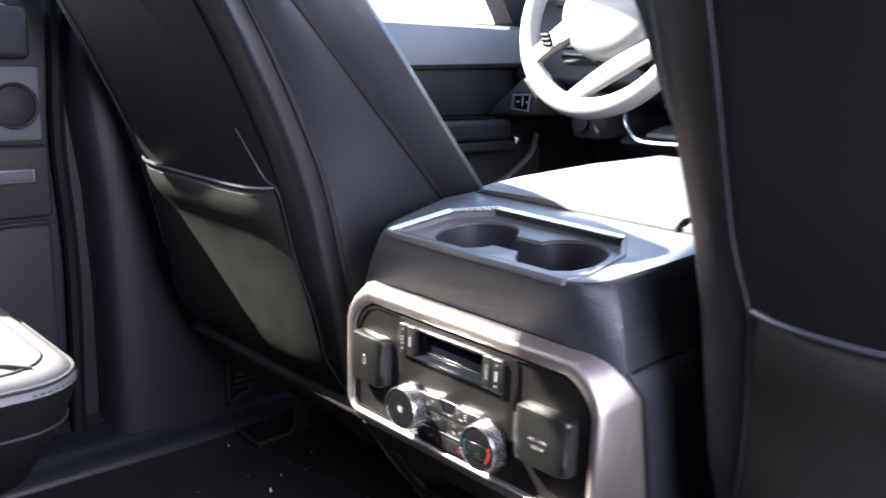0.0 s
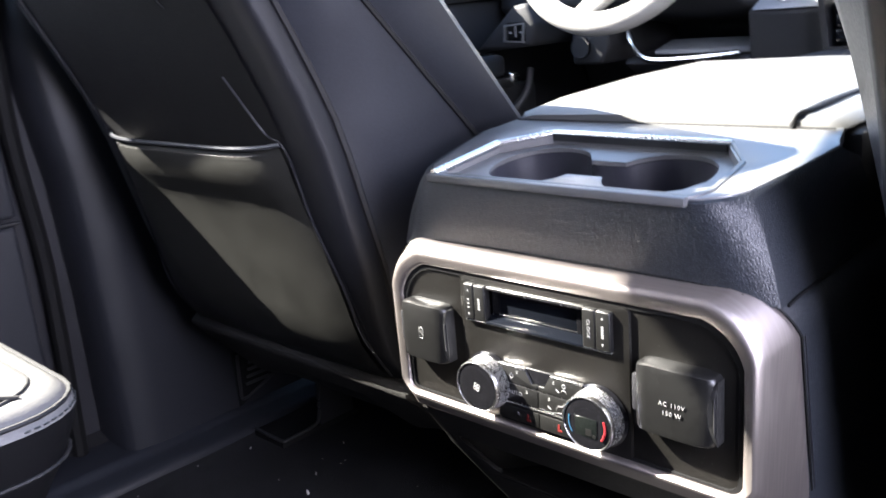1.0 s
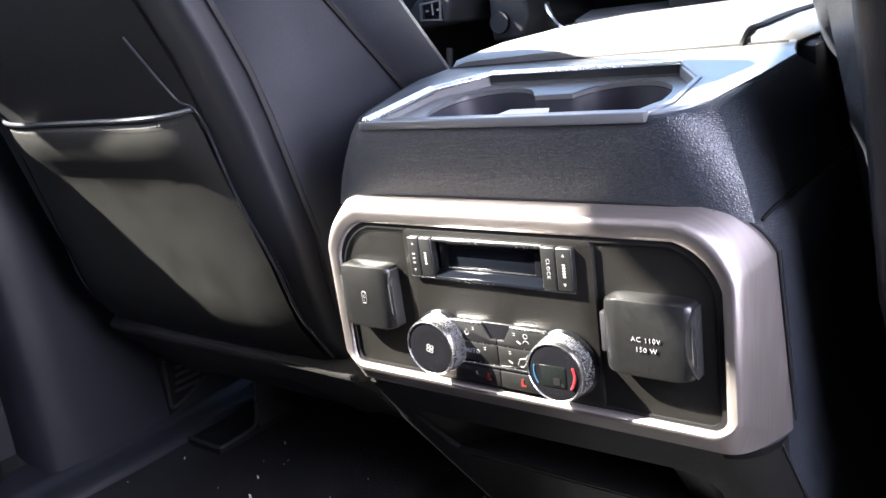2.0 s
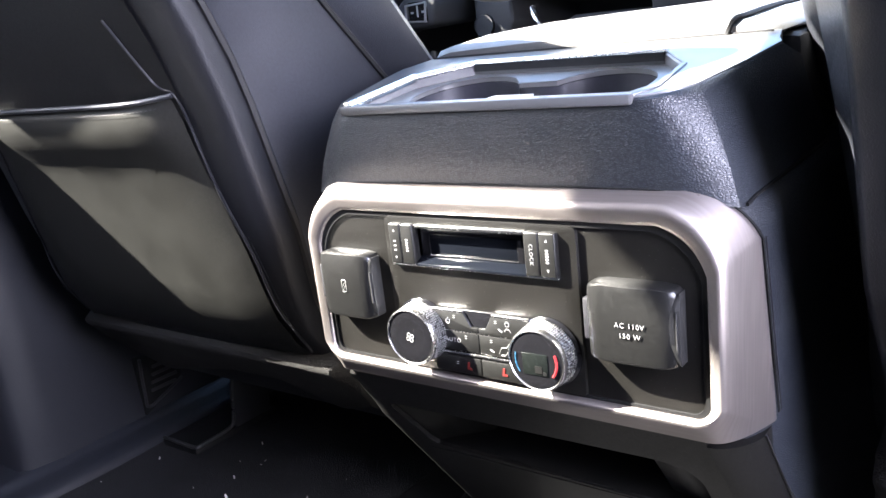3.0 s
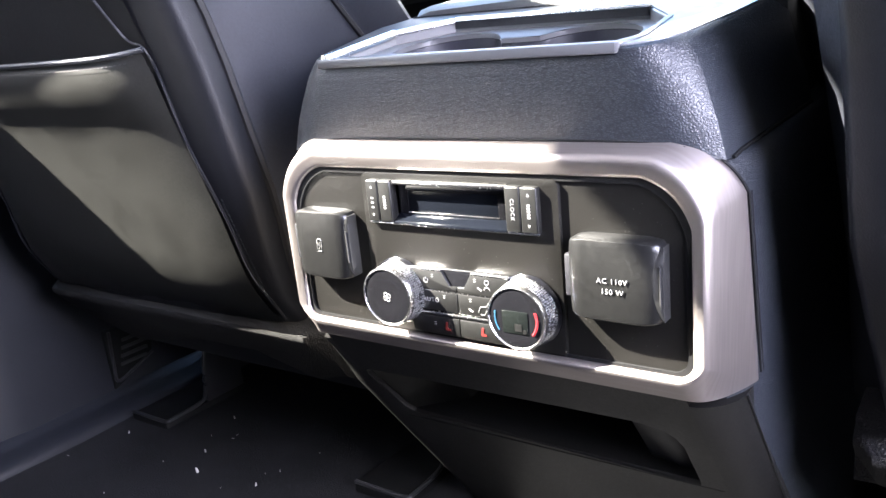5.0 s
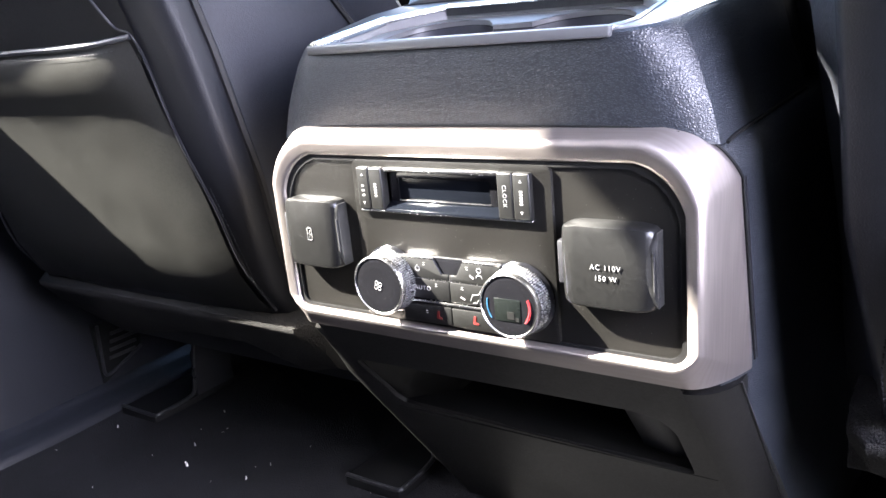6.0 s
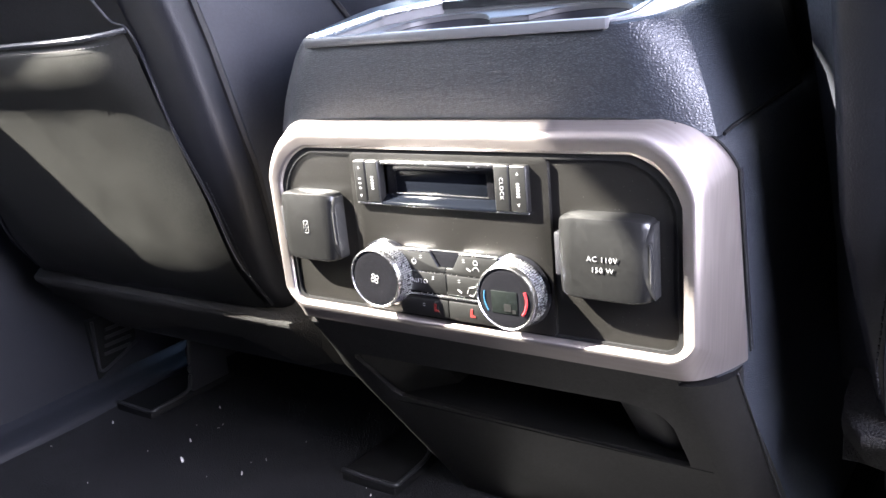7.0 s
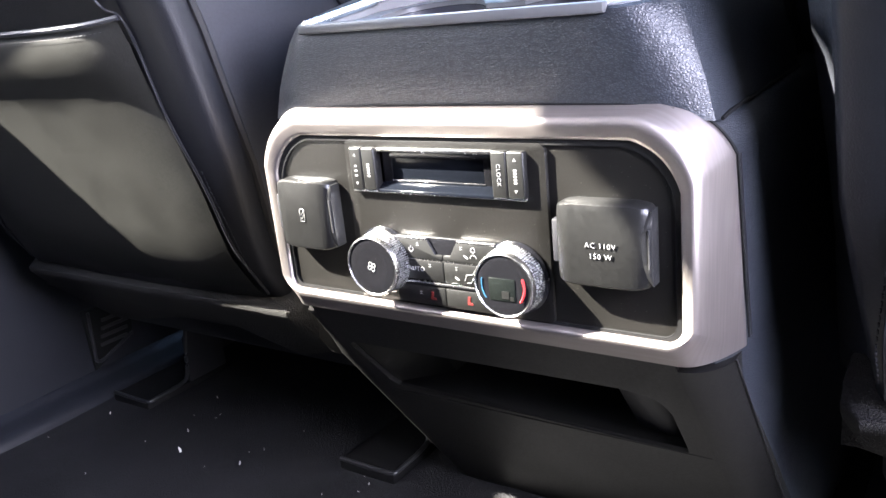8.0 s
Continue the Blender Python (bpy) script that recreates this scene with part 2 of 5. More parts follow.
def smooth_line(points, steps=6, closed=False):
    """A Catmull-Rom line through the points."""
    pts = [Vector(p) for p in points]
    n, out = len(pts), []
    for i in range(n if closed else n - 1):
        def g(k):
            return pts[k % n] if closed else pts[min(max(k, 0), n - 1)]
        p0, p1, p2, p3 = g(i - 1), g(i), g(i + 1), g(i + 2)
        for s in range(steps):
            t = s / steps
            out.append(0.5 * ((2 * p1) + (p2 - p0) * t + (2 * p0 - 5 * p1 + 4 * p2 - p3) * t * t + (3 * p1 - p0 - 3 * p2 + p3) * t ** 3))
    if not closed:
        out.append(pts[-1])
    return out


def lathe(profile, origin, axis, segs=32, bm=None):
    """profile: (radius, way along the axis) from one end to the other."""
    bm = bm or bmesh.new()
    q = Vector((0, 0, 1)).rotation_difference(Vector(axis).normalized())
    o = Vector(origin)
    rows = []
    for r, h in profile:
        rows.append([o + q @ Vector((r * math.cos(k * math.tau / segs), r * math.sin(k * math.tau / segs), h)) for k in range(segs)])
    return loft(rows, True, True, bm)


def plate(outer, holes, place, thick):
    """A flat plate with holes, from outlines in the plane; place(u, v, d) gives the point, d from 0 (face) to thick."""
    bm = bmesh.new()
    loops = []
    edges = []
    for line in [outer] + holes:
        vs = [bm.verts.new((u, v, 0)) for u, v in line]
        loops.append(vs)
        for a, b in zip(vs, vs[1:] + vs[:1]):
            edges.append(bm.edges.new((a, b)))
    bmesh.ops.triangle_fill(bm, edges=edges, use_beauty=True, use_dissolve=False)
    back = {}
    top = list(bm.faces)
    for vs in loops:
        for v in vs:
            back[v] = bm.verts.new((v.co.x, v.co.y, thick))
    for f in top:
        bm.faces.new([back[v] for v in reversed(f.verts)])
    for vs in loops:
        for a, b in zip(vs, vs[1:] + vs[:1]):
            bm.faces.new((a, b, back[b], back[a]))
    for v in bm.verts:
        v.co = place(*v.co)
    return bm


def octagon(x0, x1, z0, z1, cuts, steps=4, soft=0.55):
    """A rectangle whose corners (bl, br, tr, tl) are cut by (cx, cz) and softened."""
    out = []
    spec = [((x0, z0), (0, 1), (1, 0)), ((x1, z0), (-1, 0), (0, 1)), ((x1, z1), (0, -1), (-1, 0)), ((x0, z1), (1, 0), (0, -1))]
    for ((x, z), d0, d1), (cx, cz) in zip(spec, cuts):
        a = (x + d0[0] * cx, z + d0[1] * cz)
        b = (x + d1[0] * cx, z + d1[1] * cz)
        mid = ((a[0] + b[0]) / 2, (a[1] + b[1]) / 2)
        c = (mid[0] + soft * (x - mid[0]), mid[1] + soft * (z - mid[1]))
        for k in range(steps + 1):
            t = k / steps
            out.append(tuple((1 - t) ** 2 * p + 2 * t * (1 - t) * q + t * t * r for p, q, r in zip(a, c, b)))
    return out


def writing(text, size, place, mat, parent, name="lettering", thick=0.0002):
    """Text as a mesh, laid by the pose place (its x along the line, its y up)."""
    cu = bpy.data.curves.new(name, "FONT")
    cu.body, cu.size, cu.extrude, cu.align_x, cu.align_y = text, 1.0, thick / size, "CENTER", "CENTER"
    cu.resolution_u = 3
    cu.offset = -0.012
    cu.space_character = 1.16
    tmp = bpy.data.objects.new(name, cu)
    scene.collection.objects.link(tmp)
    me = bpy.data.meshes.new_from_object(tmp.evaluated_get(bpy.context.evaluated_depsgraph_get()))
    bpy.data.objects.remove(tmp)
    me.transform(place @ Matrix.Scale(size, 4))
    me.materials.clear()
    me.materials.append(mat)
    ob = new(name, me)
    ob.parent = parent
    return ob


# ---- the cab: floor, walls, roof, openings, outside ----
FLOOR = 0.03
CX = 0.011          # middle of the console
ROOF = 1.472


def ground_sheet():
    bm = bmesh.new()
    bmesh.ops.create_grid(bm, x_segments=40, y_segments=40, size=400)
    for v in bm.verts:
        v.co.z = -0.55
    return solid("ground", bm, ASPHALT, "pale worn concrete car park under the truck", "ground", kind="structure")


def cab_floor():
    bm = bmesh.new()
    nx, ny = 60, 90
    x0, x1, y0, y1 = -0.95, 0.95, -1.05, 1.55
    grid = [[bm.verts.new((x0 + (x1 - x0) * i / nx, y0 + (y1 - y0) * j / ny, 0)) for i in range(nx + 1)] for j in range(ny + 1)]
    for row in grid:
        for v in row:
            x, y = v.co.x, v.co.y
            v.co.z = FLOOR + 0.004 * noise.noise(Vector((x * 6, y * 6, 0))) + max(0, abs(x) - 0.74) * 0.35 + max(0, y - 1.15) * 0.6
    for j in range(ny):
        for i in range(nx):
            bm.faces.new((grid[j][i], grid[j][i + 1], grid[j + 1][i + 1], grid[j + 1][i]))
    ob = solid("floor", bm, CARPET, "black carpeted cab floor with pale crumbs", "floor", kind="structure")
    under = rbox(-0.95, 0.95, -1.05, 1.6, -0.06, -0.02, 0.0)
    part("floor_pan", under, DARK_METAL, ob)
    return ob


def side_wall(side):
    """A cab side with its mostly unseen window openings, cut to shape the light."""
    s = -1 if side == "left" else 1
    outer = [(-1.05, -0.02), (1.6, -0.02), (1.6, 0.85), (1.25, 0.86), (0.30, ROOF + 0.02), (-1.05, ROOF + 0.02)]
    front = [(0.14, 0.775), (1.02, 0.785), (0.98, 0.84), (0.76, 0.92), (0.30, 1.445), (-0.44, 1.445), (-0.44, 1.335), (-0.28, 1.20), (0.05, 1.06)]
    if side == "left":
        # rail above the front door left out, unseen, so sun reaches the lid
        outer = [(-1.05, -0.02), (1.6, -0.02), (1.6, 0.85), (1.25, 0.86), (0.37, 1.44), (0.30, 1.44), (0.76, 0.92), (0.98, 0.84), (1.02, 0.785), (0.14, 0.775),
                 (0.05, 1.06), (-0.28, 1.20), (-0.42, 1.32), (-0.468, 1.402), (-0.484, 1.425), (-0.492, ROOF + 0.02), (-1.05, ROOF + 0.02)]
        front = None
        rear = [(-0.84, 0.757), (-0.13, 0.757), (-0.13, 0.80), (-0.178, 0.872), (-0.242, 0.922), (-0.318, 1.09), (-0.395, 1.21), (-0.4425, 1.285), (-0.5075, 1.400), (-0.535, 1.451), (-0.545, 1.466), (-0.84, 1.466)]
        label = "black lined cab side, window openings cut to shape the sun"
    else:
        front = [(0.20, 0.80), (1.02, 0.80), (0.98, 0.84), (0.76, 0.92), (0.36, 1.38), (0.20, 1.40)]
        rear = [(-0.48, 0.32), (-0.07, 0.32), (-0.02, 0.37), (-0.02, 1.32), (-0.07, 1.36), (-0.48, 1.36)]
        label = "black lined cab side, open rear doorway and front window cut for the light"
    bm = plate(outer, [front, rear] if front else [rear], lambda u, v, d: (s * 0.875 + s * d, u, v), 0.06)
    return solid("wall_" + side, bm, PLASTIC, label, "cab wall", kind="structure", sharp=20)


def roof():
    # unseen roof, notched so sun reaches the lid but not the passenger seat
    bm = plate([(-0.93, -1.05), (0.93, -1.05), (0.93, 0.36), (-0.93, 0.36), (-0.93, 0.30), (-0.60, 0.30), (-0.60, 0.02), (-0.71, -0.03), (-0.71, -0.28), (-0.778, -0.35), (-0.778, -0.505), (-0.80, -0.515), (-0.93, -0.515)], [],
               lambda u, v, d: (u, v, ROOF + d), 0.04)
    ob = solid("ceiling", bm, HEADLINER, "light grey headliner, unseen, with an opening cut to let the sun in", "ceiling", kind="structure")
    return ob


def ends():
    # unseen rear wall, left windowless to keep the seat backs dark; bulkhead in front
    bm = plate([(-0.95, -0.02), (0.95, -0.02), (0.95, ROOF + 0.02), (-0.95, ROOF + 0.02)],
               [], lambda u, v, d: (u, -1.06 - d, v), 0.05)
    solid("wall_rear", bm, PLASTIC, "dark cab rear wall", "cab wall", kind="structure")
    bm = rbox(-0.95, 0.95, 1.56, 1.62, -0.02, 0.86, 0.004)
    solid("wall_front", bm, PLASTIC, "dark bulkhead behind the dashboard", "cab wall", kind="structure")
    for s in (-1, 1):
        bm = tube(smooth_line([(s * 0.86, 1.35, 0.86), (s * 0.86, 0.85, 1.14), (s * 0.86, 0.33, ROOF)]), 0.035, 10)
        solid("windscreen_pillar", bm, HEADLINER, "grey trimmed windscreen pillar", "pillar", kind="structure", group="windscreen pillars")


def outside():
    # a pale car and a low building beyond the side glass, blown out by daylight
    car = thing("parked_car", "pale silver car parked beside the truck", "car", (-4.2, 3.4, -0.55))
    prof = [(-2.2, 0.35), (-2.1, 0.75), (-1.3, 0.9), (-0.6, 1.38), (0.7, 1.42), (1.3, 0.95), (2.1, 0.85), (2.2, 0.35)]
    part("body", prism(prof, "x", -0.85, 0.85, 0.09, 3), CAR_PAINT, car)
    win = [(-0.45, 0.95), (-0.42, 1.28), (0.62, 1.30), (1.0, 0.95)]
    part("window", prism(win, "x", 0.851, 0.858, 0.0), SCREEN, car, "dark tinted side glass")
    for y in (-1.35, 1.35):
        part("wheel", lathe([(0.02, 0.0), (0.2, 0.0), (0.3, 0.02), (0.33, 0.06), (0.33, 0.18), (0.3, 0.2)], (0.68, y, 0.33), (1, 0, 0), 24), RUBBER, car)
    bm = prism([(-14, 0), (16, 0), (16, 3.2), (1, 4.2), (-14, 3.2)], "x", -34, -28, 0.05)
    for v in bm.verts:
        v.co.z -= 0.55
    solid("building", bm, STUCCO, "pale low building far beyond the car park", "building", kind="structure")
    # unseen wall, added to throw sunlight back through the right-hand openings
    bm = rbox(7.0, 7.4, -14, 12, -0.55, 4.6, 0.02)
    solid("building", bm, STUCCO, "plain pale lavender wall, unseen, added to bounce light into the cab", "building", kind="structure")


ground_sheet()
cab_floor()
side_wall("left")
side_wall("right")
roof()
ends()
outside()


def left_pillar():
    """Lower trim of the pillar between the doors, with the sill that runs forward from it."""
    ob = thing("pillar_trim", "smooth blue-black plastic trim of the door pillar", "pillar trim", kind="structure")
    rows = []
    for z, y0, xin in ((0.02, 0.0, -0.785), (0.10, 0.004, -0.79), (0.30, 0.004, -0.80), (0.48, -0.004, -0.80), (0.60, -0.02, -0.80), (0.675, -0.028, -0.805), (0.74, -0.02, -0.81), (0.76, -0.018, -0.812)):
        front = 0.62 - 1.0 * z if z < 0.45 else 0.15
        front = max(front, 0.14)
        rows.append([(-0.872, y0 - 0.012, z), (xin - 0.012, y0 - 0.008, z), (xin, y0 + 0.006, z), (xin + 0.004, y0 + 0.05, z),
                     (xin + 0.0, (y0 + front) / 2, z), (xin - 0.004, front - 0.01, z), (xin - 0.03, front, z), (-0.872, front, z)])
    part("lower_trim", loft(rows), TRIM_BLUE, ob, sharp=50)
    # sill
    prof = [(-0.90, 0.0), (-0.736, 0.0), (-0.738, 0.034), (-0.744, 0.043), (-0.756, 0.048), (-0.774, 0.052), (-0.785, 0.062), (-0.90, 0.072)]
    part("sill", prism(prof, "y", -0.95, 1.2, 0.006), TRIM_BLUE, ob)
    # ridged end block above the sill
    block = part("end_block", prism([(0.190, 0.060), (0.262, 0.092), (0.272, 0.150), (0.190, 0.155)], "x", -0.80, -0.783, 0.003), TRAY, ob, "black end block with pale ridges")
    for k in range(4):
        part("ridge", rbox(-0.786, -0.7800, 0.206 + 0.003 * k, 0.252 + 0.003 * k, 0.094 + 0.012 * k, 0.099 + 0.012 * k, 0.001), DARK_METAL, block)
    part("block_rim", tube(smooth_line([(-0.7815, 0.196, 0.152), (-0.7815, 0.194, 0.100), (-0.7815, 0.196, 0.074), (-0.7815, 0.225, 0.082), (-0.7815, 0.262, 0.097)]), 0.0026, 6), PLASTIC, block)
    # seal strip beside the rear door
    part("door_seal", tube(smooth_line([(-0.845, -0.055, 0.05), (-0.85, -0.045, 0.35), (-0.85, -0.055, 0.55), (-0.85, -0.05, 0.70), (-0.84, -0.045, 0.95)]), 0.012, 8), TRAY, ob, "black rubber door seal")
    return ob


left_pillar()


def rear_door():
    """Trim of the closed left rear door: upper pad, speaker panel, bin with a bright strip, lower panel."""
    ob = thing("rear_door_trim", "black moulded rear door trim with a small speaker and bright strip", "door trim", kind="structure")
    x = -0.862
    yb = -0.95
    part("lower_panel", rbox(-0.875, x + 0.010, yb, -0.072, 0.09, 0.428, 0.008, 3), DOOR_BLACK, ob)
    part("pocket_panel", rbox(-0.875, x + 0.004, yb, -0.066, 0.437, 0.553, 0.008, 3), DOOR_BLACK, ob)
    part("speaker_panel", rbox(-0.875, x + 0.012, yb, -0.076, 0.560, 0.675, 0.006, 3), DOOR_GREY, ob, "grey speaker panel")
    part("upper_pad", rbox(-0.875, x + 0.016, yb, -0.086, 0.684, 0.765, 0.012, 3), DOOR_BLACK, ob, "black padded upper edge")
    ring = lathe([(0.030, 0.0), (0.034, 0.003), (0.0355, 0.006), (0.034, 0.008), (0.030, 0.006), (0.029, 0.0)], (x + 0.012, -0.117, 0.615), (1, 0, 0), 36)
    sp = part("speaker", ring, RUBBER, ob, "round black door speaker")
    part("grille", lathe([(0.0291, 0.002), (0.02, 0.005), (0.010, 0.007), (0.001, 0.0075)], (x + 0.012, -0.117, 0.615), (1, 0, 0), 32), RUBBER, sp)
    strip = part("bright_strip", rbox(x + 0.004, x + 0.012, -0.60, -0.090, 0.494, 0.519, 0.004, 3), BRUSHED, ob, "satin metal strip with a raised rim")
    part("strip_inlay", rbox(x + 0.011, x + 0.0135, -0.58, -0.097, 0.499, 0.514, 0.001), DOOR_GREY, strip)
    part("trim_line", rbox(x + 0.008, x + 0.0145, yb, -0.067, 0.4285, 0.4345, 0.002), DARK_METAL, ob)
    return ob


def front_door():
    """Trim of the closed driver's door."""
    ob = thing("front_door_trim", "grey and black driver's door trim with armrest and chrome pull", "door trim", kind="structure")
    x = -0.862
    rows = []
    for y in (0.17, 0.45, 0.75, 0.95, 1.10):
        b = 0.685 - 0.03 * max(0, (0.95 - y))
        rows.append([(-0.877, y, b), (x + 0.02, y, b), (x + 0.042, y, b + 0.012), (x + 0.038, y, 0.735), (x + 0.022, y, 0.772), (-0.877, y, 0.782)])
    part("upper_pad", soften(loft(rows), 0.003), DOOR_PAD, ob, "pale grey soft upper door pad")
    part("mid_panel", rbox(-0.877, x + 0.012, 0.17, 1.08, 0.575, 0.684, 0.01), DOOR_BLACK, ob)
    part("armrest", rbox(-0.877, x + 0.085, 0.20, 0.93, 0.525, 0.572, 0.014, 3), DOOR_BLACK, ob, "black padded armrest")
    part("pull_strip", rbox(x + 0.066, x + 0.09, 0.28, 0.945, 0.503, 0.523, 0.004), DARK_METAL, ob, "dark strip with a chrome tip")
    part("pull_tip", rbox(x + 0.07, x + 0.096, 0.93, 0.956, 0.512, 0.534, 0.006, 3), CHROME, ob)
    part("lower_panel", rbox(-0.877, x + 0.03, 0.17, 1.10, 0.09, 0.50, 0.012), DOOR_BLACK, ob)
    part("bin_edge", tube(smooth_line([(x + 0.05, 0.55, 0.36), (x + 0.055, 0.85, 0.40), (x + 0.05, 1.02, 0.47), (x + 0.045, 1.06, 0.53)]), 0.008, 8), DOOR_GREY, ob)
    for k in range(5):
        part("window_switch", rbox(x + 0.03, x + 0.07, 0.70 + 0.045 * k, 0.735 + 0.045 * k, 0.571, 0.578, 0.002), GLOSS, ob)
    return ob


rear_door()
front_door()


# ---- the console between the front seats ----
def top_z(y):
    return 0.5332 + 0.15 * y


def console():
    ob = thing("center_console", "black console with a brushed metal framed rear control panel", "console", (CX, 0.2, FLOOR))
    O = Vector((CX, 0.2, FLOOR))

    def P(name, bm, mat, parent=None, label="", sharp=32):
        o = part(name, bm, mat, parent or ob, label, sharp)
        if parent is None:
            o.matrix_parent_inverse = Matrix.Translation(-O)
        return o

    # --- lower body and side panels
    core = [(0.075, 0.46), (1.02, 0.50), (1.02, FLOOR), (0.31, FLOOR), (0.20, 0.16), (0.17, 0.23), (0.16, 0.31), (0.075, 0.325)]
    P("body", prism(core, "x", CX - 0.165, CX + 0.165, 0.006), PLASTIC)
    slope = lambda z: 0.014 + 0.76 * (0.31 - z)
    for s in (-1, 1):
        rows = []
        for y, zt, w in ((0.034, 0.4655, 0.170), (0.048, 0.4675, 0.1765), (0.070, 0.4690, 0.1810), (0.12, 0.4715, 0.184), (0.20, 0.4750, 0.188), (0.30, 0.480, 0.189), (0.45, 0.488, 0.194), (1.02, 0.512, 0.20)):
            zb = min(0.31, max(FLOOR, 0.31 - (y - 0.044) / 0.76))
            x = s * w
            rows.append([(CX + x - s * 0.04, y, zb), (CX + x - s * 0.002, y, zb), (CX + x, y, zb + (zt - zb) * 0.3), (CX + x, y, zb + (zt - zb) * 0.6),
                         (CX + x - s * 0.001, y, zt - 0.014), (CX + x - s * 0.004, y, zt - 0.004), (CX + x - s * 0.009, y, zt), (CX + x - s * 0.04, y, zt)])
        side = P("side_panel", loft(rows), LEATHER_CAP, None, "grained black side panel", 50)
        P("panel_gap", tube([(CX + s * (0.1722 + 0.0062 * (max(0.0, y - 0.030) / 0.175) ** 0.8) * (1.0 if s > 0 else 1.03), y, z) for y, z in ((0.034, 0.4662), (0.048, 0.4684), (0.070, 0.4698), (0.12, 0.4722), (0.20, 0.4757))], 0.0013, 6), TRAY, side)
        # rear corner of the lower body: rounded towards the passenger, nearly square towards the driver
        bend = ((0.150, 0.0), (0.157, 0.0012), (0.164, 0.005), (0.170, 0.011), (0.1745, 0.019), (0.1775, 0.028), (0.1775, 0.05), (0.150, 0.05))
        square = ((0.150, 0.0), (0.160, 0.0002), (0.170, 0.0005), (0.1735, 0.0012), (0.1755, 0.0026), (0.1762, 0.005), (0.1762, 0.05), (0.150, 0.05))
        rows = []
        for z in (0.3110, 0.30, 0.25, 0.20, 0.15, 0.10, 0.06, FLOOR - 0.005):
            y = slope(z)
            back = 0.014 * max(0.0, (z - 0.265) / 0.045) if s < 0 else 0.0
            rows.append([(CX + s * w, y + d + (back if w > 0.165 else 0), z) for w, d in (bend if s > 0 else square)])
        P("lower_corner", loft(rows), PLASTIC_LOW, None, "brown-black lower corner moulding", 50)
        P("corner_seam", tube([(CX + s * 0.179, slope(z) + 0.0300, z) for z in (0.312, 0.25, 0.18, 0.12)], 0.0007, 6), RUBBER, None)

    # --- sloped lower rear panel with the open tray
    outer = [(CX - 0.150, FLOOR), (CX + 0.150, FLOOR), (CX + 0.150, 0.322), (CX - 0.150, 0.322)]
    hole = [(CX - 0.130, 0.275), (CX - 0.146, 0.271), (CX - 0.149, 0.266), (CX - 0.141, 0.222), (CX - 0.134, 0.214), (CX - 0.12, 0.212), (CX + 0.125, 0.204), (CX + 0.130, 0.206), (CX + 0.1325, 0.214),
            (CX + 0.1315, 0.258), (CX + 0.129, 0.266), (CX + 0.124, 0.273), (CX + 0.114, 0.277), (CX + 0.10, 0.278)]
    P("lower_panel", soften(plate(outer, [hole], lambda u, v, d: (u, slope(v) + d, v), 0.006), 0.0012, 2, 40), PLASTIC_LOW, None, "brown-black panel with an open tray")
    # tray insides coloured near-black to put the recess shade in
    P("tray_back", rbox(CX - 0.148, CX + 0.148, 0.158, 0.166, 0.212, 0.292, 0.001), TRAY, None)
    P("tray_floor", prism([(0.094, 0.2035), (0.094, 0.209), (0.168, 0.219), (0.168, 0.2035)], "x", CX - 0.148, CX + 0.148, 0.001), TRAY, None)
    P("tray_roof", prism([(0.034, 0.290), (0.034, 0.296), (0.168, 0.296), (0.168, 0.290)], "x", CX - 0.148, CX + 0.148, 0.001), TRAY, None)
    rows = [[(CX - 0.1495, slope(z) + 0.0065, z), (CX - 0.147, slope(z) + 0.0065, z), (CX - 0.100, slope(z) + 0.045, z), (CX - 0.096, 0.168, z), (CX - 0.1495, 0.168, z)] for z in (0.206, 0.24, 0.27, 0.290)]
    P("tray_wall", loft(rows), PLASTIC_LOW, None)
    # right wall in a lighter plastic, coloured as if lit
    rows = [[(CX + 0.078, 0.165, z), (CX + 0.080, slope(z) + 0.030, z), (CX + 0.085, slope(z) + 0.021, z), (CX + 0.112, slope(z) + 0.014, z), (CX + 0.119, slope(z) + 0.016, z), (CX + 0.122, slope(z) + 0.022, z), (CX + 0.123, 0.165, z)] for z in (0.2055, 0.23, 0.26, 0.290)]
    P("tray_wall", loft(rows), PLASTIC, None, "", 50)

    # --- leather cap: rear face, rounded corner facets with a crisp outer edge, flaring sides
    def cap_ring(z, flat, edge, y_rear, y_edge, flare, y_end, sloped, drop=0.0):
        """One level of the cap: half width of its flat rear, of its corner edge, and how far the sides flare to y_end."""
        half = [(0.0, y_rear), (flat * 0.5, y_rear), (flat * 0.86, y_rear)]
        bend = (flat + 0.55 * (edge - flat), y_rear)
        for k in range(9):
            t = k / 8
            half.append(((1 - t) ** 2 * flat + 2 * t * (1 - t) * bend[0] + t * t * edge, y_rear + t * t * (y_edge - y_rear)))
        half.append((edge + 0.0008, y_edge + 0.0022))
        for t in (0.15, 0.4, 0.7, 1.0):
            half.append((edge + 0.0012 + flare * t ** 0.8, y_edge + 0.0026 + (y_end - y_edge - 0.0026) * t))
        level = lambda x, y: z + (0.15 * (y - 0.012) if sloped else 0.03 * (y - 0.02)) - drop * (max(0, x - 0.09) / 0.08) ** 1.6
        pts = [(x, y, level(x, y)) for x, y in half]
        return [(CX - x * 1.03, y, zz) for x, y, zz in pts[::-1]] + [(CX + x, y, zz) for x, y, zz in pts[1:]]
